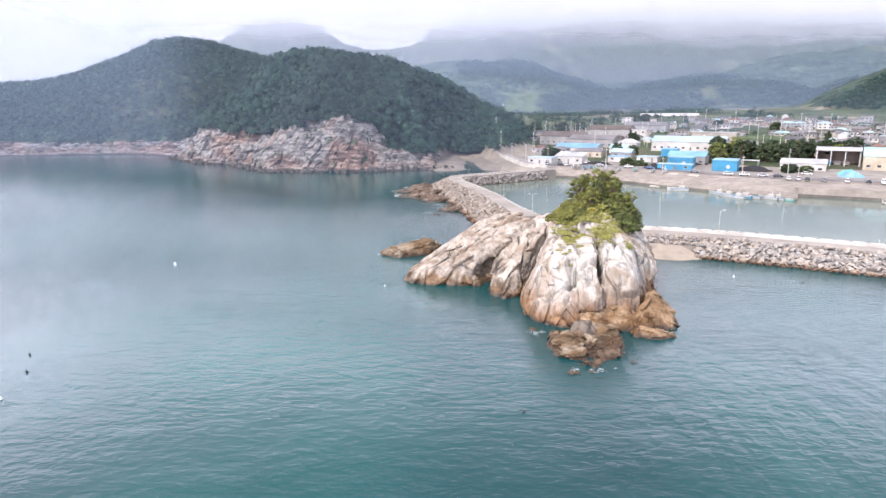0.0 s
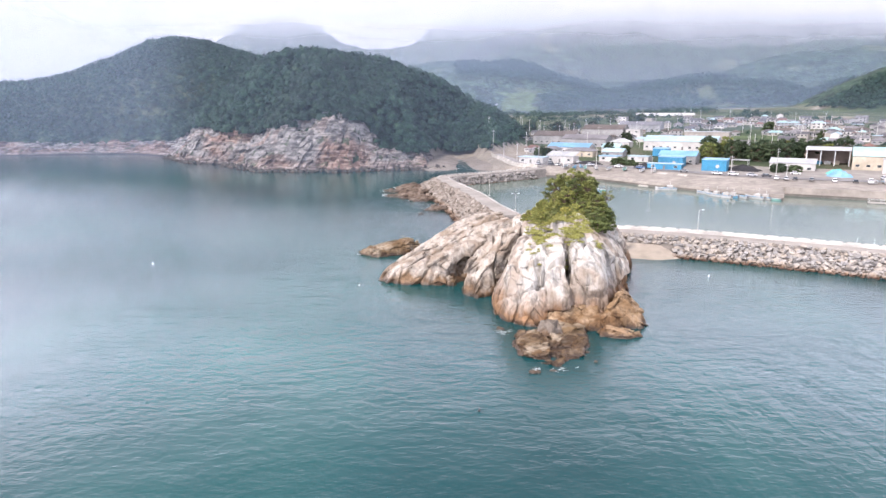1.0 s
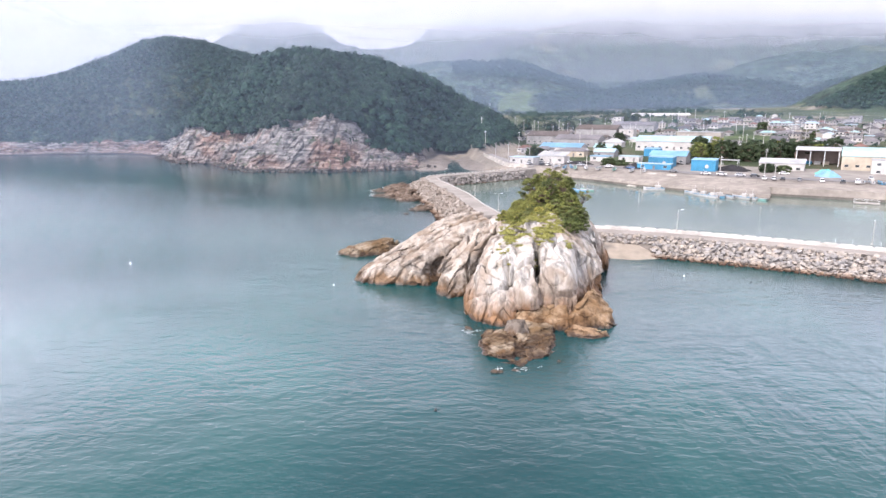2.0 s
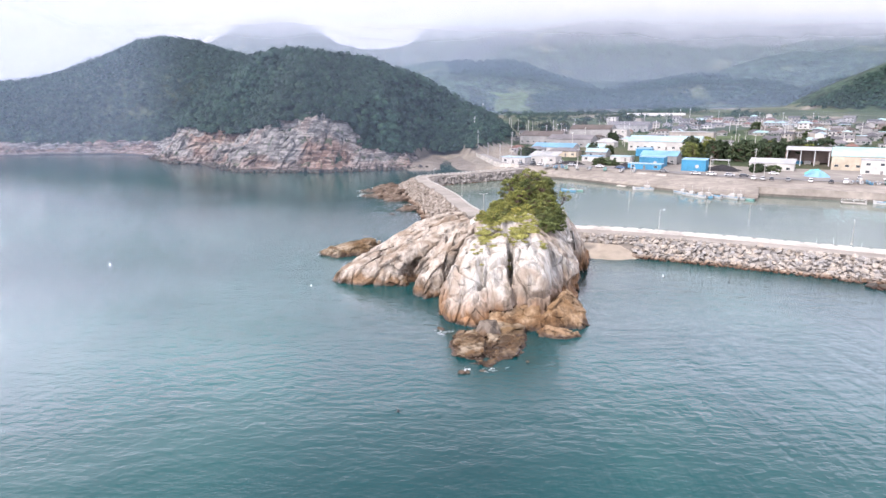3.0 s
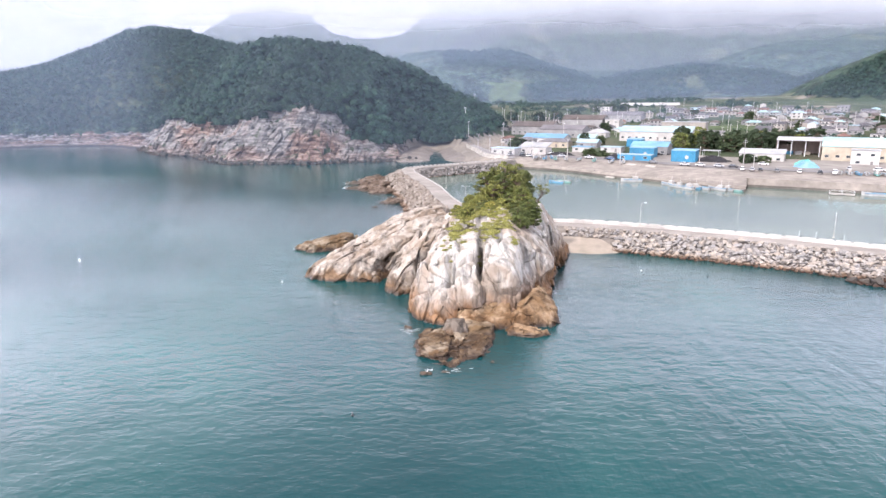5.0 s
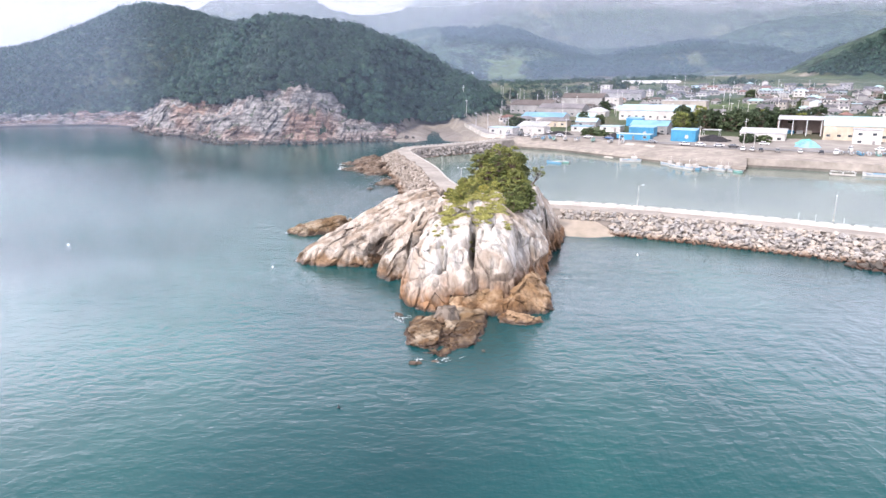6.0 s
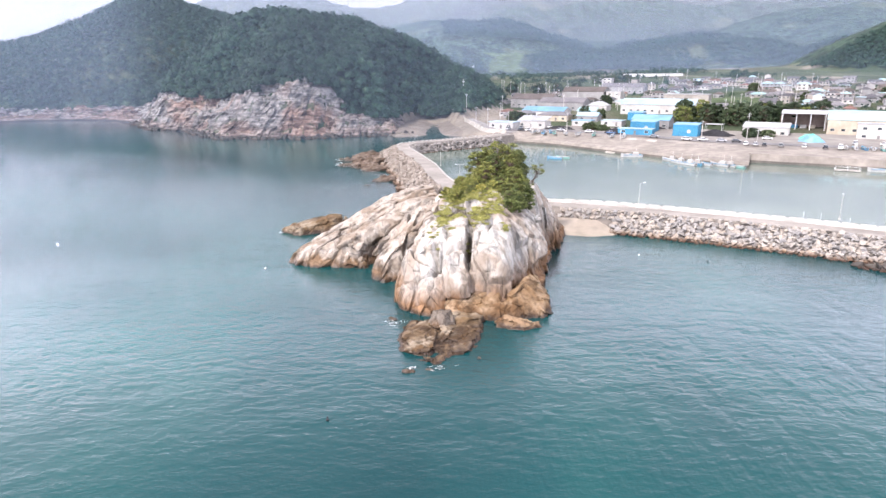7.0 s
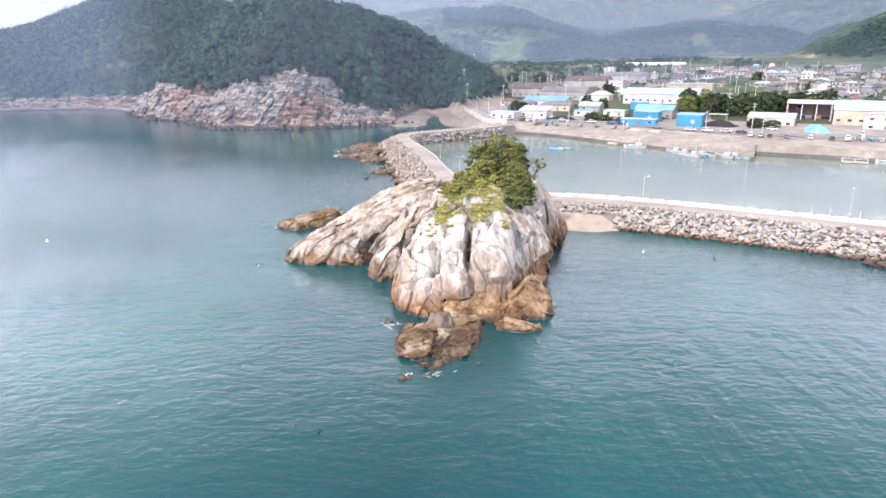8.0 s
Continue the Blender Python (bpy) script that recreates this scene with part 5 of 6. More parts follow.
# ---------------------------------------------------------------- buildings
QUAY_YAW = -32.7
WALLS = {"white": plain("white_render", (0.42, 0.41, 0.39), 0.8, 0, 0.12, 0.6), "cream": plain("cream_render", (0.44, 0.39, 0.31), 0.8, 0, 0.14, 0.6),
         "grey": plain("grey_render", (0.25, 0.25, 0.25), 0.85, 0, 0.15, 0.6), "blue": plain("blue_steel", (0.035, 0.20, 0.33), 0.5, 0, 0.15, 0.6),
         "brown": plain("brown_cladding", (0.27, 0.21, 0.18), 0.8, 0, 0.15, 0.6), "concrete": plain("raw_concrete", (0.31, 0.29, 0.26), 0.9, 0, 0.2, 0.3)}
ROOFS = {"paleblue": plain("pale_blue_sheet_roof", (0.29, 0.40, 0.46), 0.5, 0, 0.14, 0.5), "sky": plain("sky_blue_roof", (0.15, 0.30, 0.42), 0.5, 0, 0.14, 0.5),
         "blue": plain("blue_roof", (0.07, 0.22, 0.36), 0.5, 0, 0.14, 0.5), "grey": plain("grey_roof", (0.15, 0.145, 0.155), 0.7, 0, 0.2, 0.5),
         "white": plain("white_roof", (0.33, 0.34, 0.345), 0.6, 0, 0.12, 0.5), "red": plain("red_tile_roof", (0.16, 0.09, 0.075), 0.8, 0, 0.2, 0.6),
         "slate": plain("slate_tile_roof", (0.085, 0.085, 0.095), 0.8, 0, 0.25, 0.6), "brown": plain("brown_roof", (0.10, 0.085, 0.08), 0.8, 0, 0.2, 0.6), "aqua": plain("aqua_sheet_roof", (0.29, 0.43, 0.44), 0.5, 0, 0.14, 0.5)}
k = Kit("window_glass", 0.08, 0, 0.6)
GLASS = k.colour(k.ramp(k.noise(0.7, 2), (0.4, (0.02, 0.025, 0.03)), (0.6, (0.05, 0.06, 0.07)))).m
DOOR = plain("painted_door", (0.16, 0.15, 0.15), 0.6, 0, 0.2)
DARK = plain("dark_interior", (0.03, 0.03, 0.032), 0.9, 0, 0.2)
NET = plain("black_netting", (0.022, 0.022, 0.026), 0.95, 0, 0.4, 2.0)


def roof_mesh(bm, w, d, h, kind, rise, over=0.35):
    """Roof over a w by d house whose walls are h high."""
    a, b = w / 2 + over, d / 2 + over
    if kind == "flat":
        box(bm, 0, 0, h, 2 * a, 2 * b, 0.35, 0, 0.05)
        return bm
    if kind == "shed":
        lo = [(-a, -b, h), (a, -b, h), (a, b, h + rise), (-a, b, h + rise)]
    else:
        r = a if kind == "gable" else max(0.6, a - b)
        lo = [(-a, -b, h), (a, -b, h), (a, b, h), (-a, b, h), (-r, 0, h + rise), (r, 0, h + rise)]
    t = 0.22
    vs = [bm.verts.new(p) for p in lo] + [bm.verts.new((x, y, z + t)) for x, y, z in lo]
    n = len(lo)
    faces = [(0, 1, 2, 3)] if n == 4 else [(0, 1, 5, 4), (2, 3, 4, 5), (1, 2, 5), (3, 0, 4)]
    for f in faces:
        if n == 6 and kind == "gable" and len(f) == 3:
            continue
        bm.faces.new([vs[i] for i in f][::-1])
        bm.faces.new([vs[i + n] for i in f])
    rim = [(0, 1), (1, 2), (2, 3), (3, 0)] if n == 4 or kind != "gable" else [(0, 1), (1, 5), (5, 2), (2, 3), (3, 4), (4, 0)]
    for i, j in rim:
        bm.faces.new((vs[i], vs[j], vs[j + n], vs[i + n]))
    bmesh.ops.recalc_face_normals(bm, faces=bm.faces)
    return bm


def building(x, y, w, d, h, wall, roof, kind="gable", rise=None, yaw=QUAY_YAW, z=None, windows=3, name="house", label="", door=True, storeys=1, tag="house", group=""):
    rise = rise if rise is not None else 0.26 * d
    if z is None:
        z = float(terrain(np.array([float(x)]), np.array([float(y)]))[0])
        if (x - 77) * QUAY_N[0] + (y - 312) * QUAY_N[1] < 60:
            z = max(z, 4.55)
    top = tagged(new(name), label, tag, group)
    top.matrix_basis = pose(x, y, z, 0, 0, yaw)
    bm = bmesh.new()
    box(bm, 0, 0, -1.0, w, d, h + 1.0)
    if kind == "gable":
        for s in (-1, 1):
            a = [bm.verts.new(p) for p in ((s * w / 2, -d / 2, h), (s * w / 2, d / 2, h), (s * w / 2, 0, h + rise * 0.98))]
            b = [bm.verts.new((p.co.x - s * 0.2, p.co.y, p.co.z)) for p in a]
            bm.faces.new(a), bm.faces.new(b[::-1])
            for i in range(3):
                bm.faces.new((a[i], b[i], b[i - 2], a[i - 2]))
    part("wall", bm, WALLS[wall], top)
    part("roof", roof_mesh(bmesh.new(), w, d, h, kind, rise), ROOFS[roof], top)
    wide = min(1.8, 0.5 * w / max(1, windows))
    for f in range(storeys):
        zc = 0.95 + f * (h / storeys)
        for i in range(windows):
            px = -w / 2 + w * (i + 0.5) / windows
            if door and f == 0 and i == windows // 2:
                bm = bmesh.new()
                box(bm, px, -d / 2 - 0.02, 0, 1.1, 0.12, 2.1)
                part("door", bm, DOOR, top)
                continue
            bm = bmesh.new()
            box(bm, px, -d / 2 - 0.02, zc, wide, 0.12, 1.25, 0, 0.02)
            win = part("window", bm, WHITE, top)
            bm = bmesh.new()
            box(bm, px, -d / 2 - 0.07, zc + 0.1, wide - 0.2, 0.06, 1.05)
            part("pane", bm, GLASS, win)
    return top


NEAR = (
    ("A", 57, 364, 15, 9, 3.4, "white", "paleblue", "flat", "white harbour house with a pale blue flat roof"),
    ("B", 75, 370, 17, 9, 3.6, "white", "white", "shed", "low white workshop with a pale sheet roof"),
    ("C", 93, 402, 19, 10, 3.4, "cream", "grey", "hip", "cream bungalow with a grey hipped roof"),
    ("D", 91, 424, 29, 13, 4.2, "white", "sky", "gable", "long white building with a sky blue roof"),
    ("E", 112, 470, 34, 16, 5.2, "grey", "grey", "gable", "grey warehouse with a dark grey roof"),
    ("F", 95, 500, 34, 18, 6.0, "grey", "brown", "gable", "large grey factory hall with a dark brown roof"),
    ("G", 145, 545, 36, 18, 7.0, "grey", "brown", "gable", "tall grey factory hall with a brown roof"),
    ("H", 165, 528, 12, 10, 7.0, "white", "white", "flat", "white two-storey house with a flat roof"),
    ("I", 196, 610, 40, 16, 6.0, "grey", "grey", "gable", "long grey farm shed"),
    ("hut", 133, 452, 14, 10, 3.6, "white", "white", "hip", "small white house with a white roof"),
    ("S", 118, 420, 12, 9, 3.2, "white", "aqua", "gable", "small house with an aqua roof"),
    ("T", 112, 392, 13, 8, 3.0, "grey", "paleblue", "gable", "low grey house with a pale blue roof"),
    ("U", 104, 372, 11, 8, 2.8, "white", "sky", "flat", "low white store with a blue flat roof"),
    ("V", 120, 366, 12, 8, 2.8, "white", "paleblue", "flat", "low pale store with a flat roof"),
    ("J", 164, 418, 46, 17, 5.4, "white", "paleblue", "gable", "long white fish-processing hall with a pale blue roof"),
    ("K", 196, 454, 30, 12, 9.0, "concrete", "white", "flat", "big blank raw concrete hall"),
    ("W", 138, 352, 20, 12, 4.4, "grey", "sky", "gable", "open-sided shed with a sky blue roof"),
    ("flat", 119, 320, 17, 5, 2.8, "blue", "paleblue", "flat", "low blue shed with a pale roof on the quay"),
    ("L", 207, 352, 17, 10, 4.0, "cream", "grey", "hip", "cream house with a grey roof beside trees"),
    ("L2", 180, 311, 20, 9, 4.0, "white", "white", "shed", "white harbour office with a flat pale roof"),
    ("N", 228, 306, 36, 20, 6.2, "cream", "aqua", "gable", "large cream cold store with an aqua roof"),
    ("N3", 268, 288, 40, 20, 6.4, "cream", "aqua", "gable", "large cream cold store with an aqua roof"),
    ("N2", 216, 288, 11, 6, 7.0, "white", "white", "flat", "white tank house before the cold store"),
    ("far1", 213, 742, 15, 10, 6.0, "white", "white", "flat", "white two-storey house by a dark grove"),
)
for code, x, y, w, d, h, wall, roof, kind, words in NEAR:
    building(x, y, w, d, h, wall, roof, kind, label=words, windows=max(2, int(w / 4.5)), storeys=2 if h > 5.5 and w < 20 else 1,
             name="house" if w < 18 else "hall", tag="house" if w < 18 else "hall", rise=0.2 * d if w > 18 else None)


def container(x, y, w, d, h, label, z=4.6):
    """Blue ribbed steel box store with a low roof and a door."""
    top = tagged(new("steel_store"), label, "store", "blue steel stores")
    top.matrix_basis = pose(x, y, z, 0, 0, QUAY_YAW)
    bm = bmesh.new()
    box(bm, 0, 0, 0, w, d, h)
    part("body", bm, WALLS["blue"], top)
    for i in range(int(w / 0.9)):
        bm = bmesh.new()
        box(bm, -w / 2 + 0.45 + i * 0.9, -d / 2 - 0.05, 0.1, 0.3, 0.12, h - 0.2)
        part("rib", bm, WALLS["blue"], top)
    part("roof", roof_mesh(bmesh.new(), w, d, h, "shed", 0.6, 0.2), ROOFS["sky"], top)
    bm = bmesh.new()
    bmesh.ops.create_circle(bm, segments=16, radius=0.9, cap_ends=True, matrix=pose(0.15 * w, -d / 2 - 0.14, 0.45 * h, 90, 0, 0))
    ext = bmesh.ops.extrude_face_region(bm, geom=bm.faces[:])
    bmesh.ops.translate(bm, vec=(0, 0.04, 0), verts=[v for v in ext["geom"] if isinstance(v, bmesh.types.BMVert)])
    part("emblem", bm, WHITE, top, "round white painted mark")


container(129, 338, 13, 8, 5.0, "bright blue steel store on the harbour yard")
container(141, 311, 11.5, 8, 5.4, "bright blue steel store with a round white mark")
container(139, 384, 9.5, 6, 4.4, "small bright blue steel store by the long hall", z=7.2)


def open_shed(x, y, w, d, h):
    top = tagged(new("open_shed"), "tall open-fronted boat shed with a white roof", "shed")
    top.matrix_basis = pose(x, y, 5.4, 0, 0, QUAY_YAW)
    part("roof", roof_mesh(bmesh.new(), w, d, h, "gable", 1.6), ROOFS["white"], top)
    for name, bx, by, sx, sy in (("back_wall", 0, d / 2, w, 0.3), ("side_wall", -w / 2, 0, 0.3, d), ("side_wall", w / 2, 0, 0.3, d)):
        bm = bmesh.new()
        box(bm, bx, by, -0.8, sx, sy, h + 0.8)
        part(name, bm, WALLS["brown"], top)
    for i in range(4):
        bm = bmesh.new()
        box(bm, -w / 2 + 0.4 + i * (w - 0.8) / 3, -d / 2 + 0.3, -0.5, 0.35, 0.35, h + 0.5)
        part("post", bm, STEEL, top)
    for i in range(3):
        bm = bmesh.new()
        box(bm, -4 + i * 4, 1, 0, 3, 3, 2.6, 0, 0.05)
        part("crate_stack", bm, (WALLS["blue"], WHITE, WALLS["cream"])[i], top)


open_shed(209, 330, 20, 14, 8.5)


def heap(name, x, y, z, rx, ry, h, mat, label, cat, seed):
    """An uneven covered heap."""
    nx, ny = 34, 26
    u, v = np.meshgrid(np.linspace(-1.15, 1.15, nx), np.linspace(-1.15, 1.15, ny))
    r = np.sqrt(u * u + v * v) + 0.18 * grain(u * 2, v * 2, u * 0, seed)
    zz = h * np.clip(1 - np.maximum(r, 0) ** 2.6, -0.15, 1) * (1 + 0.25 * grain(u * 4, v * 4, u * 0, seed + 1)) + 0.06 * h * grain(u * 11, v * 11, u * 0, seed + 2)
    c, s = math.cos(radians(QUAY_YAW)), math.sin(radians(QUAY_YAW))
    V = np.stack([x + u * rx * c - v * ry * s, y + u * rx * s + v * ry * c, z + zz], -1).reshape(-1, 3)
    tagged(new(name, mesh_of(name, V, sheet_faces(nx, ny), mat)), label, cat)


heap("net_mound", 112, 326, 4.5, 7.5, 4.0, 2.6, NET, "heap of black fishing nets on the quay", "net heap", 1)
heap("net_mound", 154, 309, 4.5, 9.0, 4.5, 2.8, NET, "long heap of black fishing nets behind the quay", "net heap", 2)
heap("net_mound", 87, 354, 4.5, 9.0, 3.0, 1.6, NET, "low heap of dark nets by the houses", "net heap", 3)
heap("tarpaulin_cover", 184, 279, 4.5, 5.0, 3.4, 3.0, ROOFS["sky"], "stack of gear under a sky blue tarpaulin", "tarpaulin", 4)
heap("tarpaulin_cover", 190, 291, 4.7, 4.5, 3.0, 2.2, plain("green_tarpaulin", (0.10, 0.36, 0.30), 0.5, 0, 0.15), "stack of gear under a green tarpaulin", "tarpaulin", 5)
heap("net_mound", 140, 346, 5.0, 7.0, 3.0, 2.4, NET, "heap of black nets between the blue stores", "net heap", 6)
bm = bmesh.new()
box(bm, 0, 0, 3.6, 9, 6, 0.3, 0, 0.04)
canopy = tagged(new("canopy"), "grey steel canopy on thin posts", "canopy")
canopy.matrix_basis = pose(164, 333, 4.7, 0, 0, QUAY_YAW)
part("roof", bm, ROOFS["white"], canopy)
for a in (-4, 4):
    for c in (-2.6, 2.6):
        bm = bmesh.new()
        rod(bm, (a, c, -0.3), (a, c, 3.7), 0.1)
        part("post", bm, STEEL, canopy)

# the village up the valley
VILLAGE_ROOFS = ("grey", "slate", "brown", "red", "paleblue", "slate", "grey", "slate", "aqua", "brown")
rng = np.random.default_rng(2024)
placed = []


def village(x0, x1, y0, y1, want, group, seed, near=13):
    r = np.random.default_rng(seed)
    tries = 0
    while want and tries < 4000:
        tries += 1
        x, y = r.uniform(x0, x1), r.uniform(y0, y1)
        if any((x - a) ** 2 + (y - b) ** 2 < near ** 2 for a, b in placed) or any(math.hypot(x - q[1], y - q[2]) < 8 + 0.5 * q[3] for q in NEAR):
            continue
        if math.hypot((x - 238) / 40, (y - 490) / 34) < 1:
            continue
        placed.append((x, y))
        roof = VILLAGE_ROOFS[int(r.integers(0, 10))]
        wall = ("white", "grey", "concrete", "grey")[int(r.integers(0, 4))]
        w, d = r.uniform(7.5, 12), r.uniform(5.5, 7.5)
        kind = ("hip", "gable", "hip", "flat")[int(r.integers(0, 4))]
        two = r.uniform() < 0.2
        building(x, y, w, d, 5.0 if two else 2.6, wall, roof, kind, yaw=QUAY_YAW + r.choice([0, 90, 12, -10]) + r.normal() * 4, windows=3, storeys=2 if two else 1,
                 label="%s village house with a %s %s roof" % ({"white": "white-walled", "concrete": "bare concrete", "grey": "grey-walled"}[wall],
                 {"paleblue": "pale blue", "sky": "sky blue"}.get(roof, roof), {"hip": "hipped", "gable": "gabled", "flat": "flat"}[kind]), group=group, door=False)
        want -= 1


village(245, 430, 390, 530, 105, "village houses", 11, 11)
village(300, 540, 520, 650, 60, "village houses", 12, 16)
village(230, 390, 600, 730, 40, "village houses", 13, 13)
village(60, 235, 400, 600, 34, "village houses", 14, 13)
village(290, 420, 330, 395, 14, "village houses", 15, 14)

def field(x0, x1, y0, y1, mat, words, lift=0.35, gap=2.5):
    """A cultivated plot that follows the lie of the land."""
    X, Y = np.meshgrid(np.arange(x0, x1, gap), np.arange(y0, y1, gap))
    u, v = (X - x0) / (x1 - x0), (Y - y0) / (y1 - y0)
    X, Y = X + 0.12 * (y1 - y0) * (v - 0.5) + 0.22 * (x1 - x0) * grain(v * 3, u * 2, u * 0, 12), Y - 0.20 * (x1 - x0) * (u - 0.5) + 0.2 * (y1 - y0) * grain(u * 3, v * 2, u * 0, 13)
    Z = terrain(X, Y) + lift + 0.08 * np.sin(Y * 2.2)
    tagged(new("ground_field", mesh_of("ground_field", np.stack([X, Y, Z], -1).reshape(-1, 3), sheet_faces(X.shape[1], X.shape[0]), mat, True)), words, "field", kind="structure")


k = Kit("crop_rows", 0.95, 0, 0.2)
c = k.ramp(k.noise(0.5, 4, 0.6, k.pos((0.12, 1.6, 1), (0, 0, 12))), (0.36, (0.035, 0.058, 0.024)), (0.64, (0.078, 0.105, 0.05)))
CROPS = k.colour(k.mix(1.0, c, k.ramp(k.noise(0.06, 3), (0.4, 0.75), (0.6, 1.2)), "MULTIPLY")).bump(k.noise(1.2, 4), 0.5, 0.3).m
field(206, 270, 468, 516, CROPS, "green crop field between the houses")
field(150, 196, 470, 512, CROPS, "green vegetable plots beside the halls")
field(108, 172, 1110, 1245, CROPS, "pale green terraced field on the hillside", 1.6, 6)
# long white greenhouse far up the valley
bm = bmesh.new()
box(bm, 0, 0, 0, 78, 9, 2.6)
box(bm, 0, 0, 2.6, 78, 6.5, 1.2)
green = tagged(new("greenhouse", from_bm("greenhouse", bm, plain("greenhouse_film", (0.52, 0.52, 0.50), 0.5, 0, 0.08))), "long low white greenhouse above the village", "greenhouse")
gz = float(terrain(np.array([306.0]), np.array([858.0]))[0])
green.matrix_basis = pose(306, 858, gz - 0.2, 0, 0, 2)


# ---------------------------------------------------------------- boats, cars, poles, trees of the harbour
HULLS = [plain("white_hull", (0.40, 0.40, 0.39), 0.4, 0, 0.1), plain("blue_hull", (0.10, 0.28, 0.42), 0.4, 0, 0.1), plain("green_hull", (0.16, 0.33, 0.30), 0.4, 0, 0.1)]
DECK = plain("boat_deck", (0.30, 0.285, 0.26), 0.8, 0, 0.2)


def boat(x, y, yaw, length, z=0.05, hull=0, cabin=True, label="small white fishing boat moored in the harbour", group="moored boats"):
    top = tagged(new("fishing_boat"), label, "boat", group)
    top.matrix_basis = pose(x, y, z, 0, 0, yaw)
    L, B, H = length / 2, length * 0.13, length * 0.11
    bm = bmesh.new()
    rings = []
    for f in (-1, -0.6, 0, 0.45, 0.8, 1.0):
        wd = B * (1 - max(0, f) ** 2.2) * (0.9 if f < -0.8 else 1) + 0.03
        up = H * (1 + 0.55 * max(0, f) ** 2)
        rings.append([bm.verts.new(p) for p in ((f * L, -wd, up), (f * L * 0.97, -wd * 0.7, -0.25), (f * L * 0.97, wd * 0.7, -0.25), (f * L, wd, up))])
    for a, b in zip(rings, rings[1:]):
        for i in range(3):
            bm.faces.new((a[i], b[i], b[i + 1], a[i + 1]))
    bm.faces.new(rings[0])
    bmesh.ops.recalc_face_normals(bm, faces=bm.faces)
    part("hull", bm, HULLS[hull], top)
    bm = bmesh.new()
    box(bm, -0.08 * L, 0, H * 0.6, 1.6 * L, 1.6 * B, 0.06)
    part("deck", bm, DECK, top)
    for s in (-1, 1):
        bm = bmesh.new()
        box(bm, -0.1 * L, s * B * 0.97, H * 0.85, 1.7 * L, 0.1, 0.16)
        part("gunwale", bm, HULLS[1 if hull == 0 else 0], top)
    if cabin:
        bm = bmesh.new()
        box(bm, -0.35 * L, 0, H * 0.6, 0.55 * L, 1.2 * B, 1.5, 0, 0.06)
        cab = part("cabin", bm, WHITE, top)
        bm = bmesh.new()
        box(bm, -0.06 * L - 0.02, 0, H * 0.6 + 0.85, 0.06, 0.9 * B, 0.45)
        part("windscreen", bm, GLASS, cab)
        bm = bmesh.new()
        rod(bm, (-0.4 * L, 0, H + 1.2), (-0.4 * L, 0, H + 3.2), 0.04, 0.02, 6)
        part("mast", bm, STEEL, top)
    bm = bmesh.new()
    box(bm, -1.03 * L, 0, H * 0.2, 0.4, 0.35, 0.9, 0, 0.05)
    part("outboard", bm, DOOR, top)


for x, y, yaw, ln, hull, cabin in ((67.8, 263, 150, 6.5, 1, False), (71.5, 264.5, 150, 6.0, 2, False), (101.2, 267.2, 172, 9.0, 0, True), (112.8, 254.5, 120, 7.5, 0, True), (113.6, 247.5, 115, 8.0, 0, True),
                                   (115.8, 243.5, 115, 8.0, 0, True), (118.6, 243.8, 118, 7.5, 1, True), (121.4, 242.4, 116, 8.0, 0, False), (126.4, 239.6, 122, 8.0, 0, True), (128.6, 238.2, 122, 7.5, 0, True),
                                   (131.2, 235.2, 122, 6.5, 2, False), (176.0, 222.0, 150, 8.5, 0, False), (100.2, 141.5, 148, 7.0, 0, True), (103.0, 139.6, 150, 7.0, 0, True), (107.0, 136.0, 150, 7.5, 0, True)):
    boat(x, y, yaw, ln, hull=hull, cabin=cabin)
for i, (x, y) in enumerate(((69, 331.5), (74, 329), (79, 326.5), (84, 324), (90, 320.5), (97, 316), (72, 335.5), (78, 333), (104, 309.5), (109, 306))):
    boat(x, y, 58 + 9 * ((i * 5) % 4), 6.0 + 0.4 * (i % 3), z=4.75, hull=i % 3 if i % 4 else 0, cabin=i % 3 == 0, label="small boat pulled up on the quay beside the road", group="beached boats")
for i in range(9):
    boat(183 + i * 2.6, 254 - i * 1.65, 60 + 7 * (i % 3), 6.2, z=4.75, hull=(0, 0, 1, 0, 2)[i % 5], cabin=i % 3 == 1, label="pale boat hauled out on the quay with its gear", group="beached boats")
# mooring raft
raft = tagged(new("raft"), "square grey mooring raft with a rail in the harbour", "raft")
raft.matrix_basis = pose(165.5, 224.5, 0.1, 0, 0, -28)
bm = bmesh.new()
box(bm, 0, 0, 0, 8, 3.4, 0.4, 0, 0.05)
part("deck", bm, DECK, raft)
for a in (-3.8, 0, 3.8):
    for c in (-1.5, 1.5):
        bm = bmesh.new()
        rod(bm, (a, c, 0.3), (a, c, 1.4), 0.05)
        part("post", bm, STEEL, raft)
for c in (-1.5, 1.5):
    bm = bmesh.new()
    rod(bm, (-3.8, c, 1.4), (3.8, c, 1.4), 0.04)
    part("rail", bm, STEEL, raft)

PAINTS = [plain("car_%s" % n, c, 0.3, 0.0, 0.05) for n, c in (("white", (0.65, 0.65, 0.64)), ("silver", (0.42, 0.43, 0.45)), ("black", (0.03, 0.03, 0.035)), ("blue", (0.06, 0.13, 0.26)), ("grey", (0.18, 0.185, 0.19)))]
TYRE = plain("tyre", (0.02, 0.02, 0.02), 0.9)


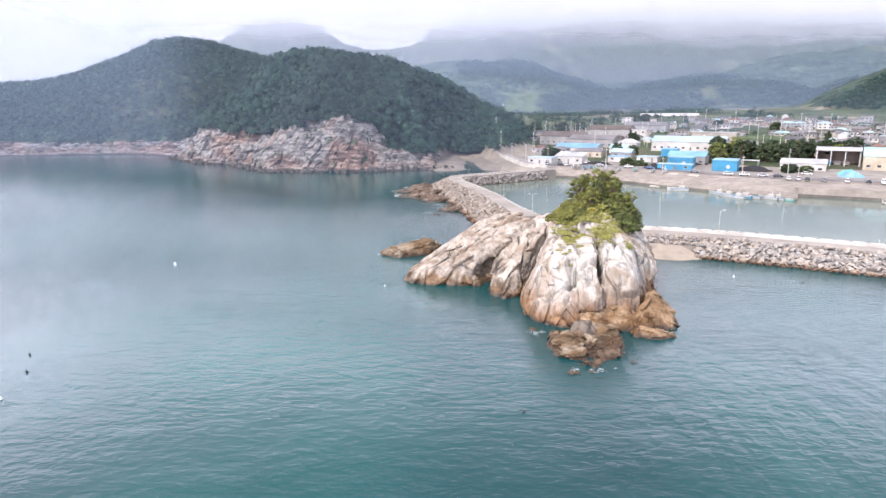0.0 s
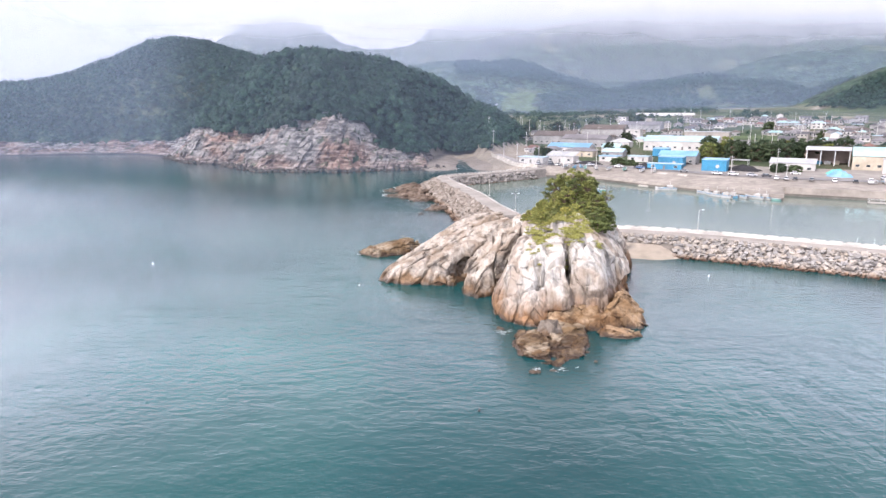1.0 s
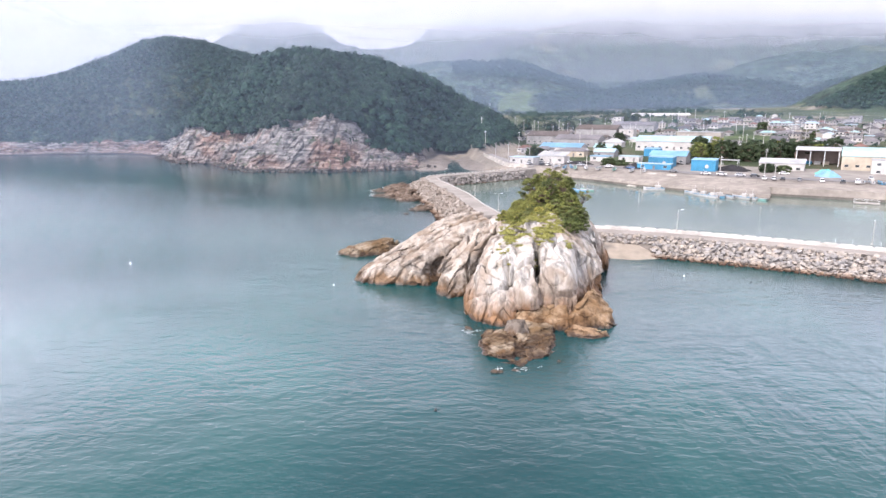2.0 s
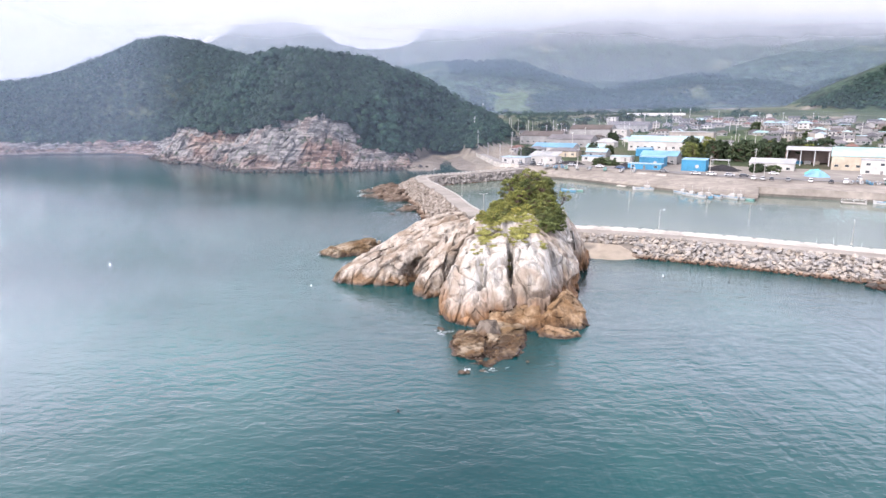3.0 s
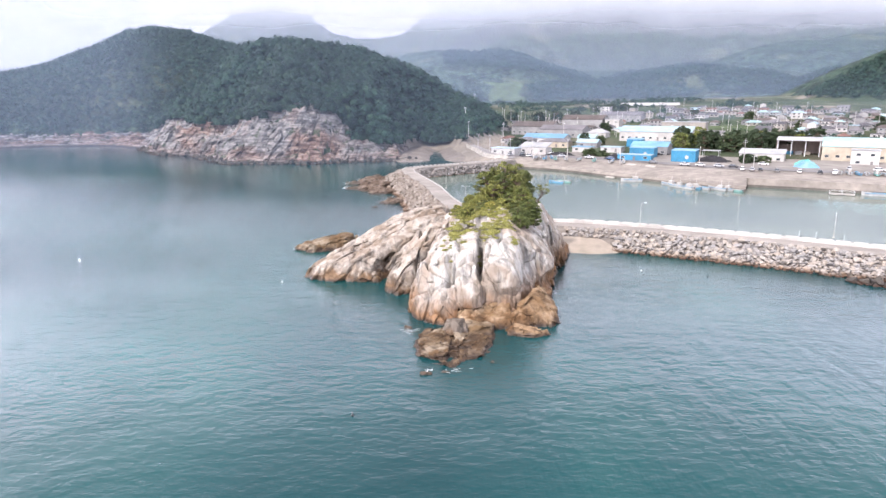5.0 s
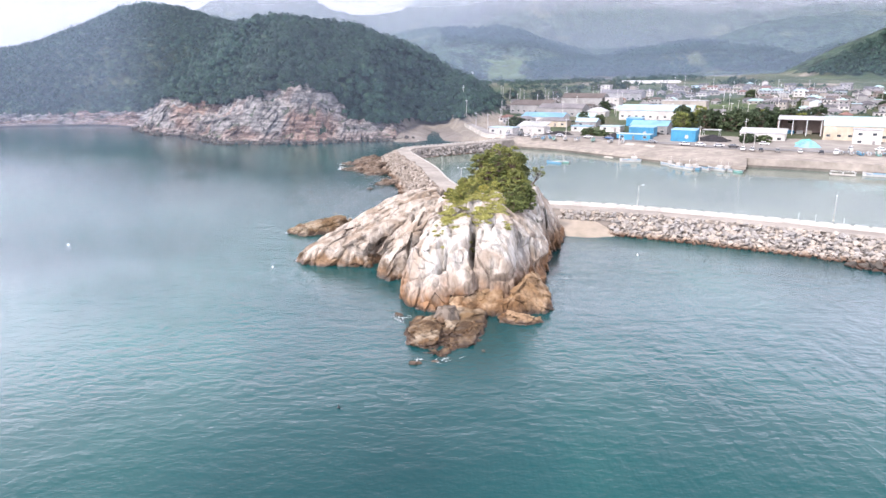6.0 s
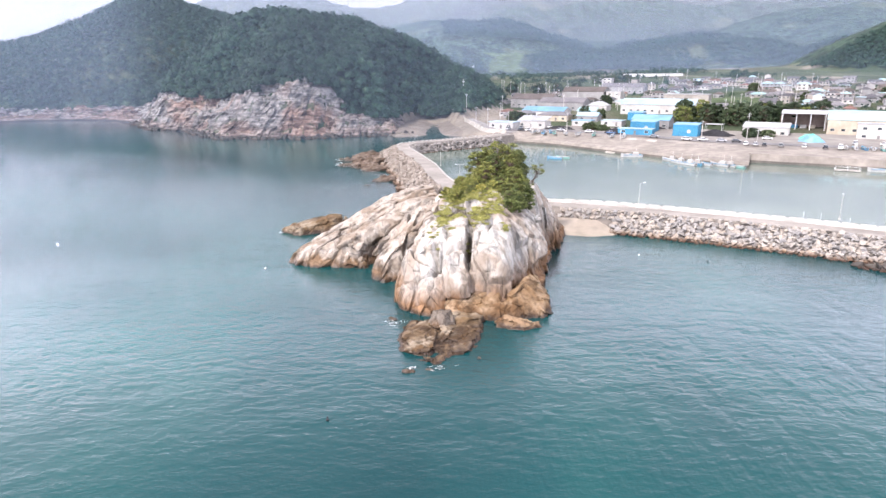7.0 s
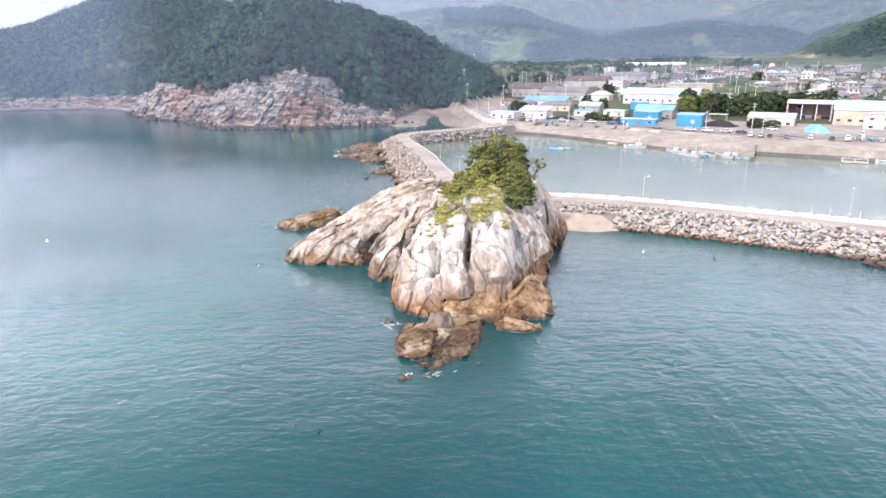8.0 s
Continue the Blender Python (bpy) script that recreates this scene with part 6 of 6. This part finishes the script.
def car(paint, van=False):
    top = tagged(new("van" if van else "car"), "parked %s %s on the quay" % (("white", "silver", "black", "dark blue", "grey")[paint], "van" if van else "car"), "van" if van else "car", "parked cars")
    bm = bmesh.new()
    box(bm, 0, 0, 0.35, 4.4, 1.75, 0.55 if not van else 1.0, 0, 0.12)
    part("body", bm, PAINTS[paint], top)
    bm = bmesh.new()
    lo, hi = (0.9, 1.45) if not van else (1.35, 1.95)
    a, b = ((-1.9, 1.2), (-1.4, 0.6)) if not van else ((-2.1, 1.6), (-2.0, 1.1))
    v = [bm.verts.new((x, y, z)) for (x0, x1), z, w in ((a, lo, 0.8), (b, hi, 0.66)) for x, y in ((x0, -w), (x1, -w), (x1, w), (x0, w))]
    for f in ((3, 2, 1, 0), (4, 5, 6, 7), (0, 1, 5, 4), (1, 2, 6, 5), (2, 3, 7, 6), (3, 0, 4, 7)):
        bm.faces.new([v[i] for i in f])
    part("glasshouse", bm, GLASS, top)
    bm = bmesh.new()
    box(bm, (b[0] + b[1]) / 2, 0, hi - 0.02, b[1] - b[0] + 0.1, 1.36, 0.08, 0, 0.03)
    part("roof", bm, PAINTS[paint], top)
    for x in (-1.35, 1.35):
        for y in (-0.8, 0.8):
            bm = bmesh.new()
            rod(bm, (x, y - 0.1, 0.32), (x, y + 0.1, 0.32), 0.32, None, 12)
            part("wheel", bm, TYRE, top)
    return top


cars = [car(i) for i in range(5)] + [car(0, True)]
SPOTS = [(149.5, 268, 0, 60), (152.6, 266, 1, 60), (155.4, 264.2, 2, 62), (160.8, 261, 4, 58), (168, 257, 0, 60), (174.5, 253.5, 2, 60), (179.0, 251.0, 5, 57),
         (133, 290, 0, -33), (139, 286.5, 0, -33), (145.5, 282, 1, -33), (150.5, 278.6, 2, -33), (122, 302, 4, -33), (64, 345, 2, 57), (67.5, 343, 0, 57), (58, 352, 1, 60), (98, 331, 0, -33),
         (107, 322.5, 3, -33), (85, 341, 1, -33), (205, 262, 0, -33), (212, 257, 4, -33), (196, 268, 1, 57), (170, 290, 0, -33), (83, 362, 0, 57), (66, 358, 4, 57)]
used = set()
for x, y, kind, yaw in SPOTS:
    m = pose(x, y, 4.66, 0, 0, yaw)
    if kind in used:
        copy_thing(cars[kind], m)
    else:
        cars[kind].matrix_basis = m
        used.add(kind)

POLE = plain("concrete_pole", (0.42, 0.41, 0.39), 0.85, 0, 0.12)


def utility_pole(x, y, height, arms=1):
    z = float(terrain(np.array([float(x)]), np.array([float(y)]))[0])
    if (x - 77) * QUAY_N[0] + (y - 312) * QUAY_N[1] < 60:
        z = max(z, 4.4)
    top = tagged(new("utility_pole"), "slim pale concrete utility pole with cross-arms", "pole", "utility poles")
    top.matrix_basis = pose(x, y, z - 0.3, 0, 0, (x * 7 + y * 3) % 50 - 25)
    bm = bmesh.new()
    rod(bm, (0, 0, 0), (0, 0, height + 0.3), 0.20, 0.12, 8)
    part("pole", bm, POLE, top)
    for i in range(arms):
        bm = bmesh.new()
        box(bm, 0, -0.15, height - 0.5 - 0.9 * i, 1.9, 0.1, 0.12)
        part("cross_arm", bm, STEEL, top)
    return top


for x, y, h in ((156, 281, 13), (140.5, 292, 9), (159.5, 278.5, 6), (105.4, 300, 8), (48, 372, 11), (38, 430, 12), (37, 462, 12), (47, 520, 12), (58, 352, 10), (43, 404, 10), (70, 348, 9), (88, 340, 10),
                (60, 420, 11), (66, 470, 12), (100, 520, 13), (118, 590, 14), (140, 600, 14), (175, 610, 14), (205, 560, 12), (220, 640, 14), (250, 660, 15), (262, 675, 15), (275, 690, 15), (290, 700, 15), (300, 650, 14),
                (235, 470, 12), (250, 430, 12), (285, 420, 12), (330, 470, 12), (310, 540, 13), (215, 400, 11), (190, 380, 11), (340, 600, 14), (150, 470, 11), (128, 500, 12), (96, 600, 14), (82, 640, 15)):
    utility_pole(x, y, h, 2 if h > 11 else 1)
pole_rng = np.random.default_rng(616)
for i in range(44):
    utility_pole(pole_rng.uniform(80, 420), pole_rng.uniform(395, 700), pole_rng.uniform(9, 13), 1)

# trees and bushes of the village
def village_tree(x, y, h, r, seed, leaf=None, label="dark green rounded tree among the village houses"):
    z = float(terrain(np.array([float(x)]), np.array([float(y)]))[0])
    tree("village_tree", label, x, y, z - 0.2, h, r, leaf or LEAF_GROVE, seed, clumps=int(44 + 5 * r), per=56, size=0.55, bare=0.0, group="village trees")


rng = np.random.default_rng(5)
for i in range(24):
    x = 156 + i * 3.0 + rng.normal() * 2
    village_tree(x, 362 - 0.2 * (x - 158) + rng.normal() * 7, rng.uniform(8.5, 13), rng.uniform(4.4, 6.4), 900 + i, LEAF_DARK if i % 5 == 0 else LEAF_GROVE)
for i, (x, y, h, r) in enumerate(((102, 346, 4.5, 4.0), (108, 343, 3.8, 3.4), (170, 303, 4.5, 3.5), (176, 301, 4.0, 3.2), (166, 300, 5.0, 3.0), (66, 398, 7, 4), (72, 402, 6, 3.6), (113, 408, 8, 3.4), (122, 404, 6, 3),
                                 (226, 345, 6, 4), (240, 340, 6, 4), (252, 334, 5.5, 4), (262, 350, 6, 4.4), (238, 360, 7, 4.5), (214, 372, 8, 5), (205, 745, 9, 7), (222, 748, 9, 7), (240, 752, 8, 6),
                                 (150, 500, 7, 4.5), (180, 480, 6, 4), (120, 640, 9, 6), (140, 650, 9, 6), (160, 655, 8, 6), (95, 660, 9, 6), (290, 470, 6, 4), (330, 440, 6, 4), (370, 500, 6, 4.5), (300, 570, 7, 5), (270, 620, 8, 5))):
    village_tree(x, y, h, r, 940 + i)
x, y, z, rng = planted(60, 420, 640, 1000, 13, 41, lambda x, y, z: grain(x / 70, y / 60, x * 0, 77) > -0.08)
ok = np.array([min((x[i] - a) ** 2 + (y[i] - b) ** 2 for a, b in placed) > 150 for i in range(len(x))])
forest("grove", x[ok], y[ok], z[ok] + 1.6, rng.uniform(2.8, 5.0, ok.sum()), FAR_CROWNS, "scattered groves between fields up the valley", 42)
x, y, z, rng = planted(70, 430, 380, 660, 9, 43, lambda x, y, z: grain(x / 22, y / 22, x * 0, 79) > 0.42)
ok = np.array([min(min((x[i] - a) ** 2 + (y[i] - b) ** 2 for a, b in placed) - 70, min((x[i] - q[1]) ** 2 + (y[i] - q[2]) ** 2 - (3 + 0.6 * q[3]) ** 2 for q in NEAR)) > 0 for i in range(len(x))])
forest("hedge", x[ok], y[ok], z[ok] + 0.9, rng.uniform(1.4, 2.8, ok.sum()), FAR_CROWNS, "garden bushes and hedges between the houses", 44)

# floats on the open water
FLOAT_WHITE, FLOAT_DARK = plain("white_float", (0.62, 0.62, 0.60), 0.5), plain("dark_float", (0.02, 0.02, 0.025), 0.6)
for x, y, dark in ((-59.7, 130.5, False), (-11.8, 113.2, False), (8.5, 62.2, True), (69.8, 116, True), (58.3, 120.3, False), (-53.6, 72.6, True), (-57.1, 78.4, True), (-51.5, 65.0, False)):
    buoy = tagged(new("buoy"), "small %s mooring float on the water" % ("black" if dark else "white"), "buoy", "floats on the sea")
    buoy.location = (x, y, 0)
    bm = bmesh.new()
    bmesh.ops.create_uvsphere(bm, u_segments=14, v_segments=10, radius=0.16, matrix=Matrix.Translation((0, 0, 0.1)) @ Matrix.Diagonal((1, 1, 0.85, 1)))
    part("float", bm, FLOAT_DARK if dark else FLOAT_WHITE, buoy)
    bm = bmesh.new()
    rod(bm, (0, 0, 0.3), (0, 0, 0.46), 0.05, 0.04, 8)
    part("eye", bm, FLOAT_DARK if dark else STEEL, buoy)


# ---------------------------------------------------------------- armour stones
def stone_variants(count, seed):
    out = []
    for i in range(count):
        rng = np.random.default_rng(seed + i)
        bm = bmesh.new()
        for p in rng.normal(size=(11, 3)):
            p = p / np.linalg.norm(p)
            bm.verts.new(np.sign(p) * np.abs(p) ** 0.62 * np.array((0.60, 0.53, 0.47)))
        made = bmesh.ops.convex_hull(bm, input=bm.verts)
        loose = [v for v in bm.verts if not v.link_faces]
        bmesh.ops.delete(bm, geom=loose, context="VERTS")
        out.append(bm)
    return out


def stone_material(name, tones, tide):
    k = Kit(name, 0.9, 0, 0.3)
    k.rnd = k.math("FRACT", k.math("ADD", k.o.outputs["Random"], k.g.outputs["Random Per Island"]))
    c = k.ramp(k.rnd, *[(i / (len(tones) - 1), t) for i, t in enumerate(tones)])
    c = k.mix(1.0, c, k.ramp(k.noise(3.0, 5), (0.3, 0.7), (0.7, 1.15)), "MULTIPLY")
    wet = k.math("ADD", k.z(), k.math("MULTIPLY", k.noise(0.5, 3), 0.8))
    c = k.mix(k.math("SUBTRACT", 1.0, k.span(wet, 0.5, 1.0)), c, (0.05, 0.03, 0.022))
    c = k.mix(k.math("SUBTRACT", 1.0, k.span(wet, tide * 0.7, tide * 1.4)), c, (0.78, 0.62, 0.50), "MULTIPLY")
    return k.colour(c).bump(k.noise(7, 4), 0.4, 0.05).m


def pile(line, rows, gap, size, mats, parent, name, seed, own, start=0.0, end=None):
    """Rows of stones laid on a slope. rows: offset and height of each course. The first `own` are objects of their own, the rest one mesh."""
    rng = np.random.default_rng(seed)
    bms = stone_variants(8, seed)
    V = [np.array([v.co[:] for v in b.verts]) for b in bms]
    F = []
    for b in bms:
        b.verts.index_update()
        F.append(np.array([[v.index for v in f.verts] for f in b.faces]))
        b.free()
    meshes = [mesh_of(name, v, f, mats) for v, f in zip(V, F)]
    todo = []
    for c, (off, h) in enumerate(rows):
        s = start + (c % 2) * gap / 2
        while s < (end or line.length):
            x, y, a = line.at(s + rng.normal() * 0.18 * gap, off + rng.normal() * 0.16 * gap)
            todo.append((s, x, y, h + rng.normal() * 0.16 * size, a, rng.choice([0.7, 0.85, 1.0, 1.1, 1.3]) * rng.uniform(0.9, 1.1) * size))
            s += gap * rng.uniform(0.85, 1.15)
    todo.sort(key=lambda q: q[0])
    rest_v, rest_f, n = [], [], 0
    for i, (s, x, y, h, a, z) in enumerate(todo):
        kind = int(rng.integers(0, len(V)))
        m = pose(x, y, h, rng.uniform(-35, 35), rng.uniform(-30, 30), a + rng.uniform(-50, 50)) @ Matrix.Diagonal((z, z, z, 1))
        if i < own:
            ob = new(name, meshes[kind])
            ob.parent = parent
            ob.matrix_basis = m
        else:
            r = np.array(m)
            rest_v.append(V[kind] @ r[:3, :3].T + r[:3, 3])
            rest_f.append(F[kind] + n)
            n += len(V[kind])
    if rest_v:
        ob = new("rubble", mesh_of("rubble", np.concatenate(rest_v), np.concatenate(rest_f), mats))
        ob.parent = parent
        tagged(ob, kind="stuff")


STONE = stone_material("armour_stone", ((0.17, 0.165, 0.16), (0.27, 0.255, 0.235), (0.31, 0.27, 0.225), (0.24, 0.235, 0.23), (0.36, 0.325, 0.28)), 1.1)
STONE_TAN = stone_material("breakwater_boulder", ((0.14, 0.118, 0.098), (0.23, 0.20, 0.17), (0.19, 0.165, 0.14), (0.28, 0.252, 0.218)), 1.2)
STONE_GREY = stone_material("revetment_stone", ((0.13, 0.125, 0.12), (0.20, 0.19, 0.18), (0.25, 0.23, 0.21)), 0.6)
pile(RIGHT, [(7.3 - 0.62 * i, -0.25 + 0.405 * i) for i in range(11)], 0.80, 0.90, STONE, right_bw, "armour_stone", 501, 300, start=17, end=118)
pile(RIGHT, [(3.0, 2.6), (2.0, 3.2), (1.0, 3.7)], 0.9, 0.95, STONE, right_bw, "armour_stone", 541, 30, start=5, end=17)
pile(LEFT, [(-12.0 + 0.8 * i, -0.4 + 0.45 * i - 0.006 * i * i) for i in range(12)], 1.1, 1.4, STONE_TAN, left_bw, "boulder", 601, 300, start=0, end=120)
pile(LEFT, [(5.6, 0.1), (5.0, 1.2), (4.4, 2.3), (3.7, 3.3)], 1.2, 1.3, STONE_GREY, left_bw, "revetment_stone", 651, 60, start=98, end=172)
rng = np.random.default_rng(9)
STONE_DARK = stone_material("shore_boulder", ((0.035, 0.032, 0.03), (0.055, 0.05, 0.044), (0.09, 0.08, 0.068)), 0.5)
SHORE = Line([(-215, 482), (-170, 417), (-147, 415), (-126, 381), (-102, 352), (-77, 354), (-56, 348), (-33, 362), (-13, 369), (4, 368)])
shore_heap = tagged(new("shore_boulder_field"), "dark boulders strewn along the foot of the cliffs", "boulders")
pile(SHORE, [(1.0, -0.2), (-1.0, 0.4), (-3.2, 0.9)], 2.8, 2.4, STONE_DARK, shore_heap, "boulder", 801, 0)
END = tagged(new("dark_boulder_heap"), "dark wet boulders lying in the shallows by the breakwater", "boulders")
pile(Line([(95.6, 112.6), (99, 110), (104, 106.5), (118, 97)]), [(0, -0.1), (1.2, 0.0), (0.3, 0.6)], 1.6, 1.5, STONE_DARK, END, "boulder", 701, 40)
